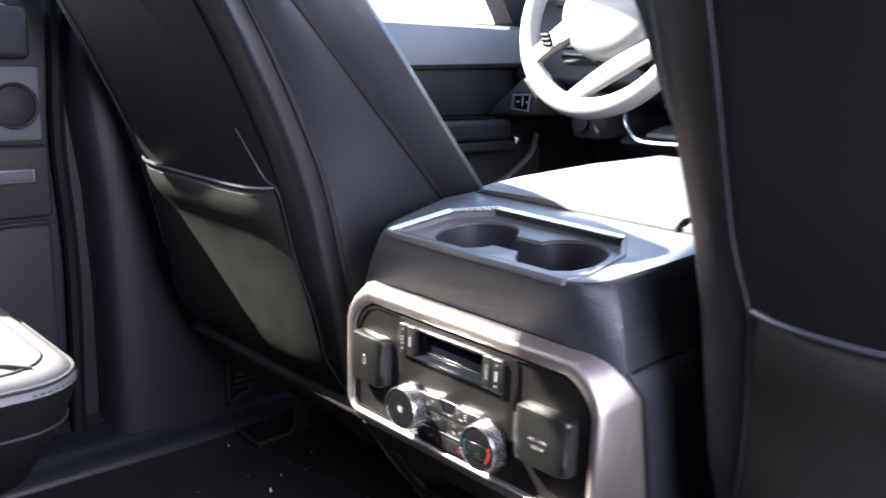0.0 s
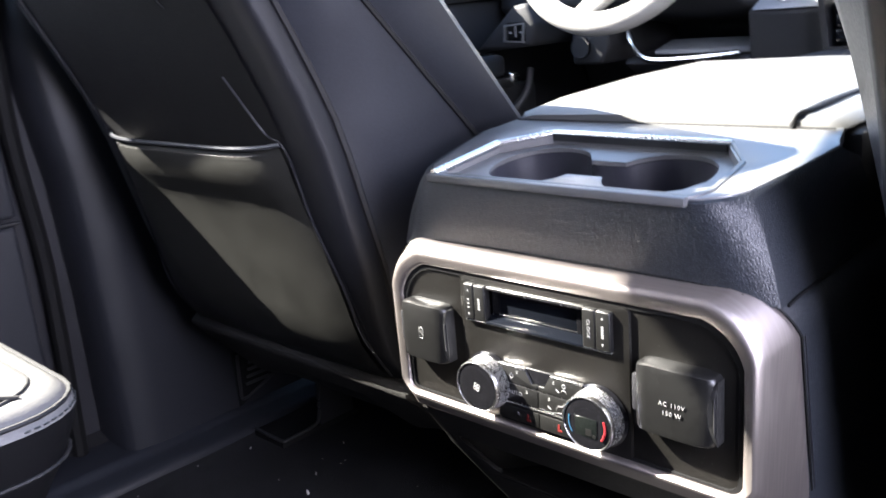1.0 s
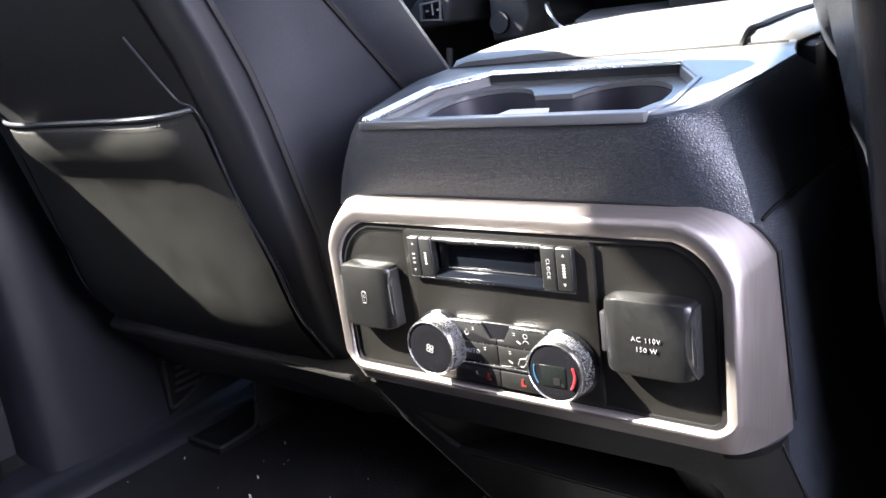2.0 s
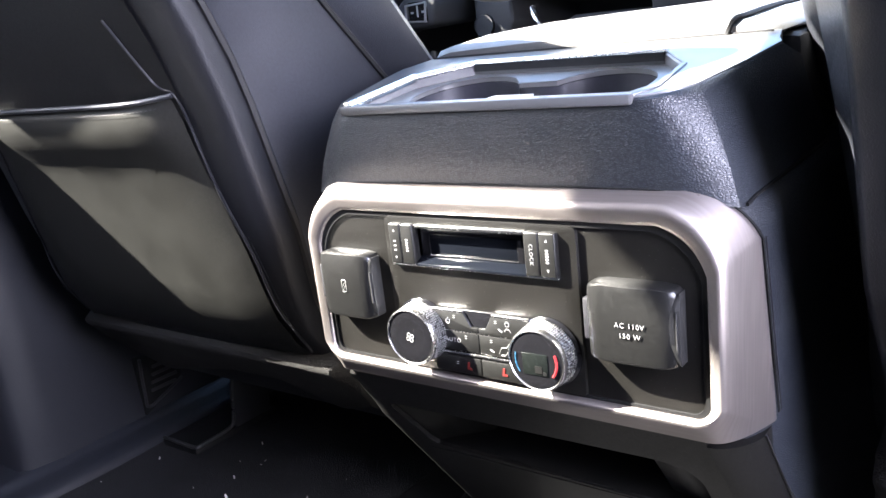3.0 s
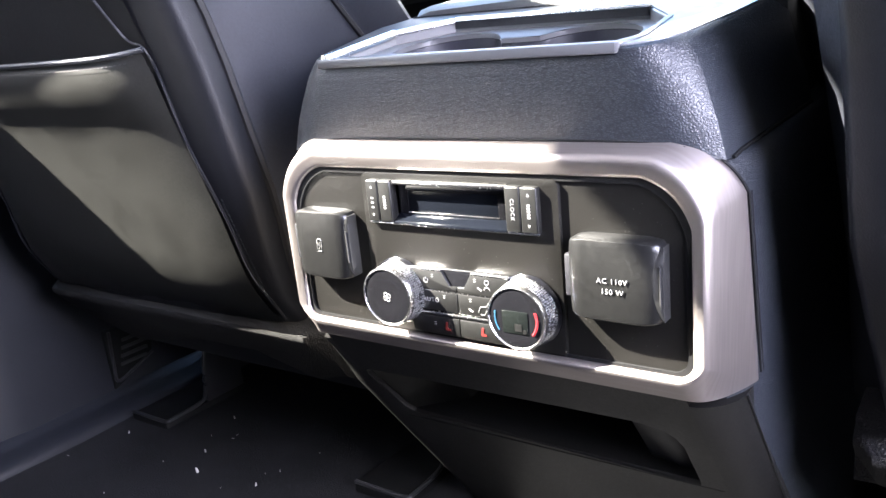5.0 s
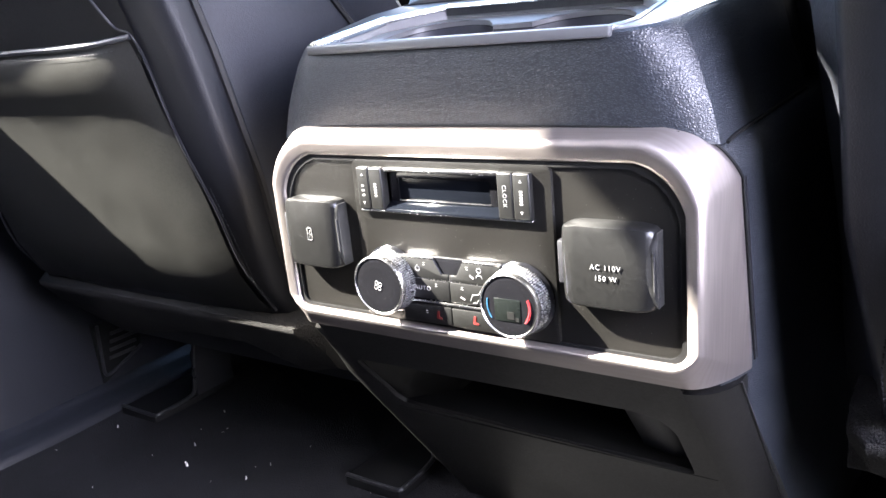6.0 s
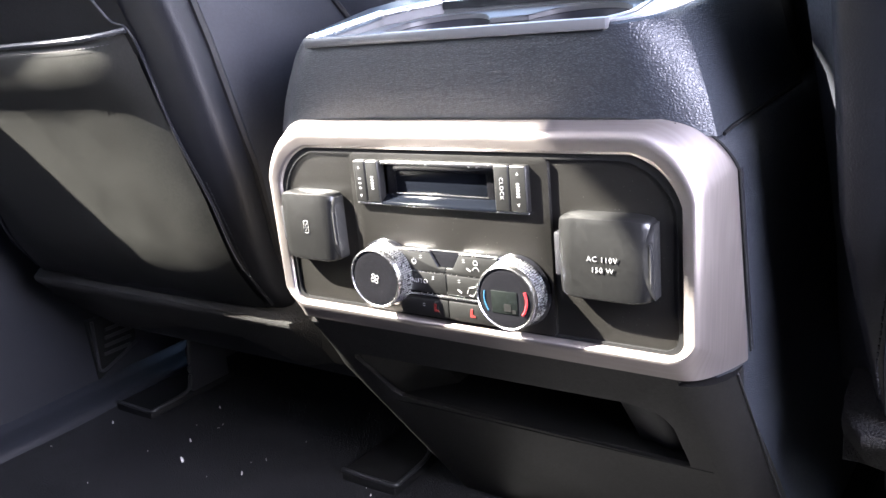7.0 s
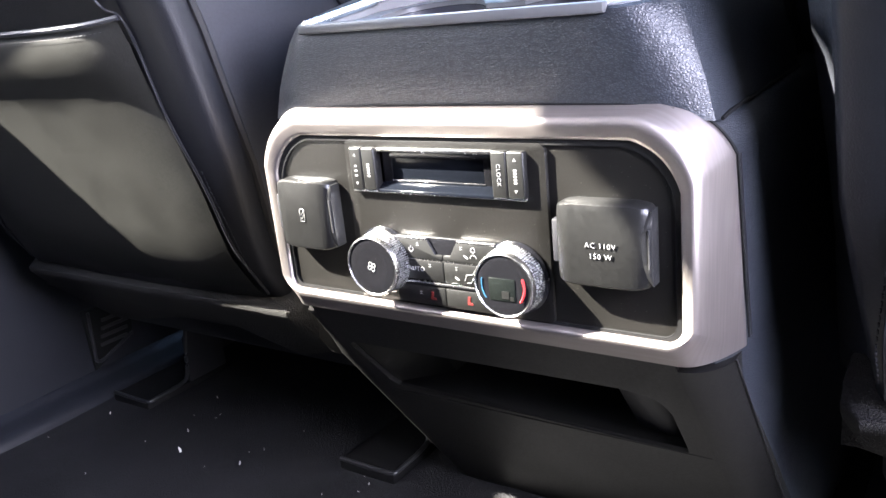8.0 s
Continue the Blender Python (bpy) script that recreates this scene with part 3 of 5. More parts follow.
    rows = [cap_ring(0.4735, 0.136, 0.1705, 0.0165, 0.0270, 0.006, 0.205, 0, 0.0075), cap_ring(0.4800, 0.1335, 0.1680, 0.0160, 0.0275, 0.007, 0.205, 0, 0.004), cap_ring(0.4900, 0.1295, 0.1645, 0.0150, 0.0285, 0.009, 0.200, 0),
            cap_ring(0.5050, 0.124, 0.1590, 0.0138, 0.0300, 0.0125, 0.185, 0), cap_ring(0.5200, 0.1185, 0.1520, 0.0130, 0.0325, 0.0175, 0.160, 1), cap_ring(0.5290, 0.1150, 0.1465, 0.0125, 0.0350, 0.0195, 0.144, 1),
            cap_ring(0.5325, 0.1135, 0.1440, 0.0135, 0.0362, 0.0200, 0.1395, 1), cap_ring(0.5338, 0.1125, 0.1425, 0.0152, 0.0378, 0.0200, 0.1380, 1), cap_ring(0.5336, 0.108, 0.136, 0.021, 0.044, 0.020, 0.136, 1)]
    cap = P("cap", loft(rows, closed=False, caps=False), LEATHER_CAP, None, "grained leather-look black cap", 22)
    seam = [(x, y - 0.0004, 0.4783 - 0.0066 * (max(0, abs(x - CX) - 0.10) / 0.07) ** 1.6) for x, y, z in rows[0][10:-10]]
    P("cap_seam", tube(seam, 0.0009, 6), TRAY, cap)

    # --- top plate round the cup recess
    lift = lambda u, v, d: (u, v, top_z(v) - d)
    w = 0.147
    outer = [(CX - 0.113, 0.0155), (CX + 0.113, 0.0155), (CX + 0.1185, 0.0170), (CX + 0.1320, 0.0255), (CX + 0.1432, 0.0390), (CX + 0.1560, 0.090), (CX + 0.1645, 0.138), (CX + 0.1600, 0.150), (CX + 0.1540, 0.176),
             (CX - 0.1540, 0.176), (CX - 0.1600, 0.150), (CX - 0.1645, 0.138), (CX - 0.1560, 0.090), (CX - 0.1432, 0.0390), (CX - 0.1320, 0.0255), (CX - 0.1185, 0.0170)]
    recess = [(CX - 0.112, 0.023), (CX + 0.108, 0.023), (CX + 0.118, 0.032), (CX + 0.114, 0.086), (CX + 0.088, 0.124), (CX - 0.080, 0.130), (CX - 0.116, 0.096), (CX - 0.121, 0.032)]
    P("top_plate", soften(plate(outer, [recess], lift, 0.010), 0.0012, 2, 40), TOP_SATIN, None, "smooth satin grey top")
    # bright trim round the recess
    line = [(CX - 0.1235, 0.0145), (CX + 0.1115, 0.0145), (CX + 0.1185, 0.024), (CX + 0.122, 0.033), (CX + 0.118, 0.088), (CX + 0.091, 0.1275), (CX - 0.081, 0.1345), (CX - 0.120, 0.0985), (CX - 0.126, 0.0300)]
    inner = [(CX + (u - CX) * 0.965, 0.021 + (v - 0.0145) * 0.94) for u, v in line]
    P("recess_trim", soften(plate(line, [inner], lambda u, v, d: (u, v, top_z(v) + 0.0010 - d), 0.006), 0.0009, 2, 40), LIP_SATIN, None, "satin grey surround of the cup holders")
    P("trim_lip", rbox(CX - 0.1235, CX + 0.1125, 0.0085, 0.0160, 0.5305, 0.5372, 0.0012), LIP_SATIN, None)

    def rod(name, a, b, w, up, mat, label=""):
        # flat bar laid on the top from a to b, w wide
        a, b = Vector(a), Vector(b)
        n = Vector((-(b - a).y, (b - a).x)).normalized() * w * 0.5
        pts = [tuple(a + n), tuple(a - n), tuple(b - n), tuple(b + n)]
        return P(name, soften(plate(pts, [], lambda u, v, d: (u, v, top_z(v) + up - d), 0.006), 0.0012, 3, 40), mat, None, label)
    on_top = lambda x, y: (CX + x, y, top_z(y) + 0.0004)
    P("left_bar", tube([on_top(-0.1225, 0.0165), on_top(-0.1205, 0.055), on_top(-0.1178, 0.0965)], 0.0040, 12), CHROME, None, "broad chrome bar beside the cup holders")
    P("corner_bar", tube([on_top(-0.1165, 0.0985), on_top(-0.083, 0.1325)], 0.0030, 12), CHROME, None)
    P("front_bar", tube([on_top(-0.081, 0.1335), on_top(0.090, 0.1265)], 0.0032, 12), CHROME, None, "raised chrome bar in front of the cups")
    rod("front_bar_groove", (CX - 0.079, 0.1290), (CX + 0.088, 0.1220), 0.0016, 0.0014, DARK_METAL)
    # recess floor with the joined cup openings
    cl, cr, cy, r = CX - 0.056, CX + 0.056, 0.077, 0.0435
    a0 = radians(24)
    hole = []
    for k in range(25):
        a = a0 + (math.tau - 2 * a0) * k / 24
        hole.append((cl + r * math.cos(a), cy + r * math.sin(a)))
    for k in range(25):
        a = math.pi + a0 + (math.tau - 2 * a0) * k / 24
        hole.append((cr + r * math.cos(a), cy + r * math.sin(a)))
    rim = [(CX - 0.118, 0.0205), (CX + 0.112, 0.0205), (CX + 0.122, 0.031), (CX + 0.118, 0.088), (CX + 0.090, 0.127), (CX - 0.082, 0.133), (CX - 0.119, 0.098), (CX - 0.124, 0.031)]
    P("cup_tray", soften(plate(rim, [hole], lambda u, v, d: (u, v, top_z(v) - 0.0075 - d), 0.004), 0.001, 2, 40), TOP_SATIN, None, "satin grey cup holder insert")
    well = [[(u, v, top_z(v) - 0.012) for u, v in hole], [(u, v, top_z(v) - 0.03) for u, v in hole],
            [(CX + (u - CX) * 0.97, cy + (v - cy) * 0.94, 0.462) for u, v in hole]]
    bm = loft(well, True, False)
    bm.faces.new([bm.verts.new(p) for p in well[-1]])
    P("cup_well", bm, CUP, None, "deep black cup wells", 60)
    P("cup_tab", rbox(CX - 0.014, CX + 0.012, 0.0215, 0.036, 0.520, 0.5285, 0.002), PLASTIC, None)

    # --- armrest lid
    rows = []
    for y, top, inset in ((0.1700, 0.557, 0.012), (0.1715, 0.5635, 0.006), (0.179, 0.5680, 0.002), (0.25, 0.5735, 0.0), (0.40, 0.577, 0.0), (0.575, 0.577, 0.004), (0.610, 0.573, 0.01), (0.624, 0.565, 0.018), (0.626, 0.555, 0.024)):
        q = 0.158 + 0.03 * min(1, max(0, (y - 0.2) / 0.35)) - inset
        base = min(top_z(min(y, 0.19)) - 0.004, top - 0.006)
        rows.append([(CX - q + 0.01, y, base), (CX - q, y, base + 0.003), (CX - q, y, top - 0.010), (CX - q + 0.006, y, top - 0.003), (CX - q + 0.018, y, top), (CX - 0.06, y, top + 0.002), (CX, y, top + 0.003), (CX + 0.06, y, top + 0.002),
                     (CX + q - 0.018, y, top), (CX + q - 0.006, y, top - 0.003), (CX + q, y, top - 0.010), (CX + q, y, base + 0.003), (CX + q - 0.01, y, base)])
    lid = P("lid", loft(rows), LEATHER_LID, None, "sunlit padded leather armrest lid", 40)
    for s in (1,):
        pts = [(CX + s * 0.117, 0.1690, 0.5555), (CX + s * 0.118, 0.1698, 0.5640), (CX + s * 0.1205, 0.1760, 0.5695), (CX + s * 0.125, 0.19, 0.5712), (CX + s * 0.131, 0.25, 0.5752), (CX + s * 0.143, 0.40, 0.5785), (CX + s * 0.152, 0.57, 0.5785)]
        P("lid_seam", tube(smooth_line(pts), 0.0022, 6), RUBBER, lid)
        pts = [(CX + s * 0.116, 0.1717, 0.5637), (CX + s * 0.1195, 0.182, 0.5702), (CX + s * 0.1265, 0.25, 0.5757), (CX + s * 0.138, 0.40, 0.579)]
        P("lid_stitching", tube(smooth_line(pts), 0.0008, 5), THREAD, lid)
    P("lid_gap", rbox(CX - 0.152, CX + 0.150, 0.1688, 0.1712, 0.5555, 0.5600, 0.0008), RUBBER, None)
    P("hinge_cover", rbox(CX - 0.15, CX + 0.15, 0.168, 0.20, 0.530, 0.5555, 0.004), PLASTIC, None)
    P("lid_base", rbox(CX - 0.166, CX + 0.166, 0.184, 1.0, 0.46, 0.556, 0.008), DASH_BLACK, None)

    # --- metal frame of the control panel
    cuts_out = ((0.026, 0.004), (0.026, 0.004), (0.036, 0.034), (0.036, 0.034))
    cuts_mid = ((0.020, 0.014), (0.020, 0.014), (0.036, 0.037), (0.036, 0.037))
    cuts_in = ((0.008, 0.008), (0.008, 0.008), (0.030, 0.030), (0.030, 0.030))
    lo = octagon(CX - 0.1790, CX + 0.1790, 0.3182, 0.4785, cuts_out, 14)
    turn = lambda x: min(1, max(0, (abs(x - CX) - 0.153) / 0.026)) ** 2.8
    lo = [(x, z - 0.009 * turn(x) if z < 0.3235 else z) for x, z in lo]
    lo = [(x - (0.003 if x < CX else 0.0), z) for x, z in lo]
    lm = octagon(CX - 0.1690, CX + 0.1690, 0.3338, 0.4720, cuts_mid, 14)
    li = octagon(CX - 0.1585, CX + 0.1585, 0.3362, 0.4590, cuts_in, 14)

    def depth(x, z):
        side = min(1, max(0, (abs(x - CX) - 0.135) / 0.035))
        if z < 0.3235:       # the lower rim stands nearly upright and turns back at its ends
            return 0.0068 + 0.0552 * turn(x)
        return 0.020 + 0.042 * side * min(1, max(0, (0.475 - z) / 0.09))
    back = [(x, depth(x, z) + 0.004, z) for x, z in lo]
    edge0 = [(x, depth(x, z), z) for x, z in lo]

    def between(la, ya, lb, yb, t):
        return [(a[0] + (b[0] - a[0]) * t, ya(a) + (yb(b) - ya(a)) * t, a[1] + (b[1] - a[1]) * t) for a, b in zip(la, lb)]
    yo, ym, yi = (lambda p: depth(*p)), (lambda p: -0.0045), (lambda p: 0.0005)
    outer_at = lambda t: [Vector(p) for p in between(lo, yo, lm, ym, t)]
    inner_at = lambda t: [Vector(p) for p in between(lm, ym, li, yi, t)]
    crest0, crest, crest1 = outer_at(0.72), outer_at(1.0), inner_at(0.42)
    rows = [back, edge0, outer_at(0.03), outer_at(0.4), crest0]
    for t in (0.2, 0.4, 0.6, 0.8):
        rows.append([(1 - t) ** 2 * a + 2 * t * (1 - t) * b + t * t * c for a, b, c in zip(crest0, crest, crest1)])
    rows += [crest1, inner_at(0.80), inner_at(0.93), [(x, 0.0016, z) for x, z in li], [(x, 0.008, z) for x, z in li]]
    bezel = P("bezel", loft(rows, True, False), BRUSHED, None, "brushed warm aluminium frame", 40)
    run = [(CX + 0.1796, 0.0672, 0.318)] + [(x + (0.0006 if x > CX else -0.0006), y + 0.0012, z) for x, y, z in back if z > 0.40] + [(CX - 0.1796, 0.0672, 0.318)]
    P("edge_gap", tube(run, 0.0011, 6), TRAY, bezel)
    for s in (-1, 1):
        pts = [(CX + s * 0.1805, 0.0705, 0.318), (CX + s * 0.1805, 0.0430, 0.4445)]
        P("edge_stitching", tube(sorted(pts, key=lambda p: p[2]), 0.0007, 5), PLASTIC, bezel)
    gap = octagon(CX - 0.1592, CX + 0.1592, 0.3350, 0.4595, cuts_in, 5)
    gin = octagon(CX - 0.1552, CX + 0.1552, 0.3384, 0.4552, cuts_in, 5)
    P("gasket", plate(gap, [gin], lambda u, v, d: (u, 0.0022 + d, v), 0.004), TRAY, None)
    base = octagon(CX - 0.1575, CX + 0.1575, 0.3365, 0.4580, cuts_in, 5)
    P("panel_back", soften(plate(base, [[(-0.0665, 0.4220), (0.0705, 0.4220), (0.0705, 0.4515), (-0.0665, 0.4515)]], lambda u, v, d: (u, 0.0040 + d, v), 0.006), 0.0), PIANO, None, "satin black side fields")
    pc = 0.0045
    mid = octagon(pc - 0.0805, pc + 0.0805, 0.3378, 0.4562, ((0.002, 0.002), (0.002, 0.002), (0.004, 0.004), (0.004, 0.004)), 3)
    lcd_hole = [(-0.0665, 0.4220), (0.0705, 0.4220), (0.0705, 0.4515), (-0.0665, 0.4515)]
    P("panel_centre", soften(plate(mid, [lcd_hole], lambda u, v, d: (u, 0.0008 + d, v), 0.006), 0.0012, 2, 40), PIANO, None, "raised satin black middle field")

    # --- display with its buttons
    disp = P("display", rbox(-0.0455, 0.0475, 0.0056, 0.010, 0.4225, 0.4510, 0.0005), SCREEN, None, "unlit dark display")
    P("display_frame", soften(plate([(-0.0455, 0.4225), (0.0480, 0.4225), (0.0480, 0.4512), (-0.0455, 0.4512)],
                                    [[(-0.0375, 0.4275), (0.0385, 0.4275), (0.0385, 0.4440), (-0.0375, 0.4440)]],
                                    lambda u, v, d: (u, 0.0045 + d, v), 0.003), 0.0006, 2, 40), GLOSS, disp)
    P("display_hood", rbox(-0.0455, 0.0480, -0.0020, 0.006, 0.4488, 0.4515, 0.0006), CHROME, disp)
    P("display_sill", prism([(-0.0035, 0.4205), (-0.0030, 0.4222), (0.0050, 0.4268), (0.0060, 0.4205)], "x", -0.0460, 0.0485, 0.0003), SCREEN, disp)
    P("display_rule", rbox(-0.0375, 0.0385, 0.0040, 0.0052, 0.4268, 0.4279, 0.0002), CHROME, disp)
    P("display_edge", rbox(-0.0685, 0.0725, -0.0030, 0.0010, 0.4196, 0.4210, 0.0005), CHROME, disp, "thin chrome lower edge")
    for x0, x1 in ((-0.0685, -0.0578), (-0.0574, -0.0462), (0.0485, 0.0597), (0.0601, 0.0722)):
        b = P("button", rbox(x0, x1, -0.0042, 0.004, 0.4213, 0.4517, 0.0012, 3), DOOR_PLASTIC, disp, "black rocker button with white print")
        xc = (x0 + x1) / 2
        arrows = x0 in (-0.0685, 0.0601)
        if abs(x0 - 0.0485) < 1e-6:
            writing("CLOCK", 0.0040, Matrix.Translation((xc, -0.0045, 0.4365)) @ pose(0, 0, 0, 90, 90, 0), WHITE_INK, disp)
        else:
            strokes = 3 if x0 == -0.0685 else 5
            for k in range(strokes):
                z0 = 0.4312 + 0.0102 * k / strokes
                P("print_bar", rbox(xc - 0.0011, xc + 0.0011, -0.0045, -0.0040, z0, z0 + 0.0012, 0.0), WHITE_INK, b)
        if arrows:
            for zc, s in ((0.4465, 1), (0.4262, -1)):
                P("arrow", prism([(xc - 0.0010, zc - s * 0.0008), (xc + 0.0010, zc - s * 0.0008), (xc, zc + s * 0.0012)], "y", -0.0045, -0.0040), WHITE_INK, b)

    # --- climate keys between the knobs
    keys = P("key_block", rbox(-0.040, 0.048, -0.0012, 0.004, 0.3395, 0.3895, 0.0012), GLOSS, None, "gloss black climate key block")
    x0, xm, x1 = -0.0385, 0.0035, 0.0460
    bev = 0.0007

    def key(pts):
        return P("key", prism(pts, "y", -0.0034, 0.001, bev), DOOR_PLASTIC, keys)
    key([(x0, 0.3735), (xm - 0.0003, 0.3735), (xm - 0.0003, 0.3775), (xm - 0.006, 0.3775), (xm - 0.0125, 0.3885), (x0, 0.3885)])
    key([(xm + 0.0003, 0.3735), (x1, 0.3735), (x1, 0.3885), (xm + 0.0125, 0.3885), (xm + 0.006, 0.3775), (xm + 0.0003, 0.3775)])
    key([(x0, 0.3580), (xm - 0.0003, 0.3580), (xm - 0.0003, 0.3728), (x0, 0.3728)])
    key([(xm + 0.0003, 0.3580), (x1, 0.3580), (x1, 0.3728), (xm + 0.0003, 0.3728)])
    key([(x0, 0.3405), (xm - 0.0003, 0.3405), (xm - 0.0003, 0.3535), (x0, 0.3535)])
    key([(xm + 0.0003, 0.3405), (x1, 0.3405), (x1, 0.3535), (xm + 0.0003, 0.3535)])
    P("key_rule", rbox(x0, x1, -0.0037, 0.0, 0.3548, 0.3570, 0.0006), CHROME, keys)
    P("key_rule", rbox(x0, x1, -0.0032, 0.0, 0.3729, 0.3734, 0.0), CHROME, keys)
    P("key_top", rbox(x0, xm - 0.0125, -0.0036, 0.0, 0.3878, 0.3894, 0.0005), CHROME, keys)
    P("key_top", rbox(xm + 0.0125, x1, -0.0036, 0.0, 0.3878, 0.3894, 0.0005), CHROME, keys)
    yk = -0.0036
    writing("AUTO", 0.0047, Matrix.Translation((-0.0195, yk, 0.3660)) @ pose(0, 0, 0, 90, 0, 0), WHITE_INK, keys)
    ink = lambda bm, m=WHITE_INK, n="symbol": P(n, bm, m, keys)
    ringline = lambda cx, cz, r, a0=0, a1=360: [(cx + r * math.cos(radians(a)), yk, cz + r * math.sin(radians(a))) for a in np.linspace(a0, a1, 14)]
    ink(tube(ringline(-0.0225, 0.3805, 0.0018, 130, 410), 0.0003, 4))
    ink(tube([(-0.0225, yk, 0.3812), (-0.0225, yk, 0.3832)], 0.0003, 4))
    for xx, zz in ((-0.0175, 0.3850), (0.0185, 0.3850), (-0.0085, 0.3700), (0.0135, 0.3700), (-0.0185, 0.3490), (0.0405, 0.3490)):
        for k in range(2):
            ink(rbox(xx, xx + 0.0018, yk - 0.0002, yk + 0.0004, zz - 0.0016 * k, zz + 0.00035 - 0.0016 * k, 0.0), n="mark")
    ink(tube(ringline(0.0290, 0.3838, 0.0017), 0.00025, 4))
    ink(tube(ringline(0.0290, 0.3780, 0.0024, 0, 180), 0.00025, 4))
    ink(tube([(0.0215, yk, 0.3795), (0.0245, yk, 0.3775)], 0.0006, 5))
    ink(tube([(0.0225, yk, 0.3600), (0.0255, yk, 0.3600), (0.0275, yk, 0.3630), (0.0330, yk, 0.3640), (0.0345, yk, 0.3690)], 0.00025, 4))
    ink(tube([(0.0205, yk, 0.3610), (0.0225, yk, 0.3655), (0.0275, yk, 0.3665), (0.0295, yk, 0.3695)], 0.00025, 4))
    ink(tube([(0.0130, yk, 0.3630), (0.0160, yk, 0.3612)], 0.0006, 5))
    for xx in (-0.0070, 0.0235):
        ink(prism([(xx - 0.002, 0.3440), (xx + 0.0022, 0.3440), (xx + 0.0022, 0.3452), (xx - 0.0002, 0.3460), (xx + 0.0004, 0.3500), (xx - 0.0014, 0.3502), (xx - 0.0022, 0.3455)], "y", yk - 0.0002, yk + 0.0004), HEAT_INK)

    # --- knobs
    def knob(xc, zc, screen):
        o = (xc, 0.002, zc)
        kn = P("knob", lathe([(0.0225, 0.0), (0.0250, 0.0), (0.0250, 0.003), (0.0232, 0.0045)], o, (0, -1, 0), 48), GLOSS, None, "knurled chrome climate knob")
        P("core", lathe([(0.0220, 0.004), (0.0226, 0.0045), (0.0216, 0.0163)], o, (0, -1, 0), 64), GLOSS, kn)
        bm = bmesh.new()
        segs, rings = 84, 6
        for j in range(rings):
            h0, h1 = 0.0048 + 0.0019 * j, 0.0048 + 0.0019 * (j + 0.80)
            r0, r1 = 0.0226 - 0.0010 * j / rings, 0.0226 - 0.0010 * (j + 0.80) / rings
            for i in range(segs):
                a, b = i * math.tau / segs, (i + 0.78) * math.tau / segs
                q = [bm.verts.new((xc + r * math.cos(w), 0.002 - h, zc + r * math.sin(w))) for r, h, w in ((r0, h0, a), (r0, h0, b), (r1, h1, b), (r1, h1, a), ((r0 + r1) / 2 + 0.0009, (h0 + h1) / 2, (a + b) / 2))]
                for k in range(4):
                    bm.faces.new((q[k], q[(k + 1) % 4], q[4]))
        P("grip", bm, KNURL, kn, "knurled satin chrome grip", 12)
        P("rim", lathe([(0.0222, 0.0163), (0.0222, 0.0185), (0.0217, 0.0200), (0.0210, 0.0203), (0.0204, 0.0196), (0.0202, 0.018)], o, (0, -1, 0), 64), CHROME, kn)
        P("face", lathe([(0.0204, 0.0175), (0.0200, 0.0192), (0.0175, 0.0196), (0.012, 0.0194), (0.0002, 0.0193)], o, (0, -1, 0), 48), GLOSS, kn, "gloss black knob face")
        yf = 0.002 - 0.0197
        if screen:
            P("display_window", rbox(xc - 0.0105, xc + 0.0088, yf - 0.0003, yf + 0.001, zc - 0.0105, zc + 0.0050, 0.0004), KNOB_GLASS, kn)
            P("digit_bar", rbox(xc - 0.0010, xc + 0.0042, yf - 0.0006, yf, zc - 0.0085, zc - 0.0035, 0.0), DOOR_PLASTIC, kn)
            P("digit_bar", rbox(xc + 0.0050, xc + 0.0075, yf - 0.0006, yf, zc - 0.0095, zc - 0.0070, 0.0), DOOR_PLASTIC, kn)
            P("red_mark", tube([(xc + 0.0158 * math.cos(radians(a)), yf - 0.0002, zc + 0.0158 * math.sin(radians(a))) for a in np.linspace(-38, 22, 12)], 0.0009, 6), RED_INK, kn)
            P("blue_mark", tube([(xc + 0.0160 * math.cos(radians(a)), yf - 0.0002, zc + 0.0160 * math.sin(radians(a))) for a in np.linspace(165, 215, 10)], 0.0004, 6), BLUE_INK, kn)
        else:
            for k in range(4):
                a = math.tau * k / 4 + 0.5
                c = (xc + 0.0022 * math.cos(a), zc + 0.0022 * math.sin(a))
                P("fan_symbol", tube([(c[0] + 0.0014 * math.cos(b), yf, c[1] + 0.0014 * math.sin(b)) for b in np.linspace(0, math.tau, 12, endpoint=False)], 0.00024, 4, True), WHITE_INK, kn)
    knob(-0.0485, 0.3690, False)
    knob(0.0590, 0.3670, True)

    # --- flip covers of the sockets
    def cover(xa, xb, drop, label):
        z0, z1 = 0.3765 - drop, 0.4245 - drop
        zc = (z0 + z1) / 2
        rows = []
        end = xb + 0.0058
        for t in (0.0, 0.02, 0.07, 0.18, 0.34, 0.5, 0.66, 0.80, 0.90, 0.96, 1.0):
            x = xa + (end - xa) * t
            dome = 1 - (2 * t - 1) ** 2
            bow = 0.0046 * min(1.0, dome * 1.6) ** 0.3 - 0.0020
            front = -0.0102 - 0.0014 * dome
            if t < 0.05:
                front = -0.0064 - 0.0020 * t / 0.02
            if t > 0.85:
                front += 0.0042 * ((t - 0.85) / 0.15) ** 1.5
            rows.append([(x, 0.005, z0 - bow), (x, front + 0.003, z0 - bow), (x, front + 0.0008, z0 - bow + 0.0014), (x, front, z0 - bow + 0.005), (x, front - 0.0006, zc),
                         (x, front, z1 + bow - 0.005), (x, front + 0.0008, z1 + bow - 0.0014), (x, front + 0.003, z1 + bow), (x, 0.005, z1 + bow)])
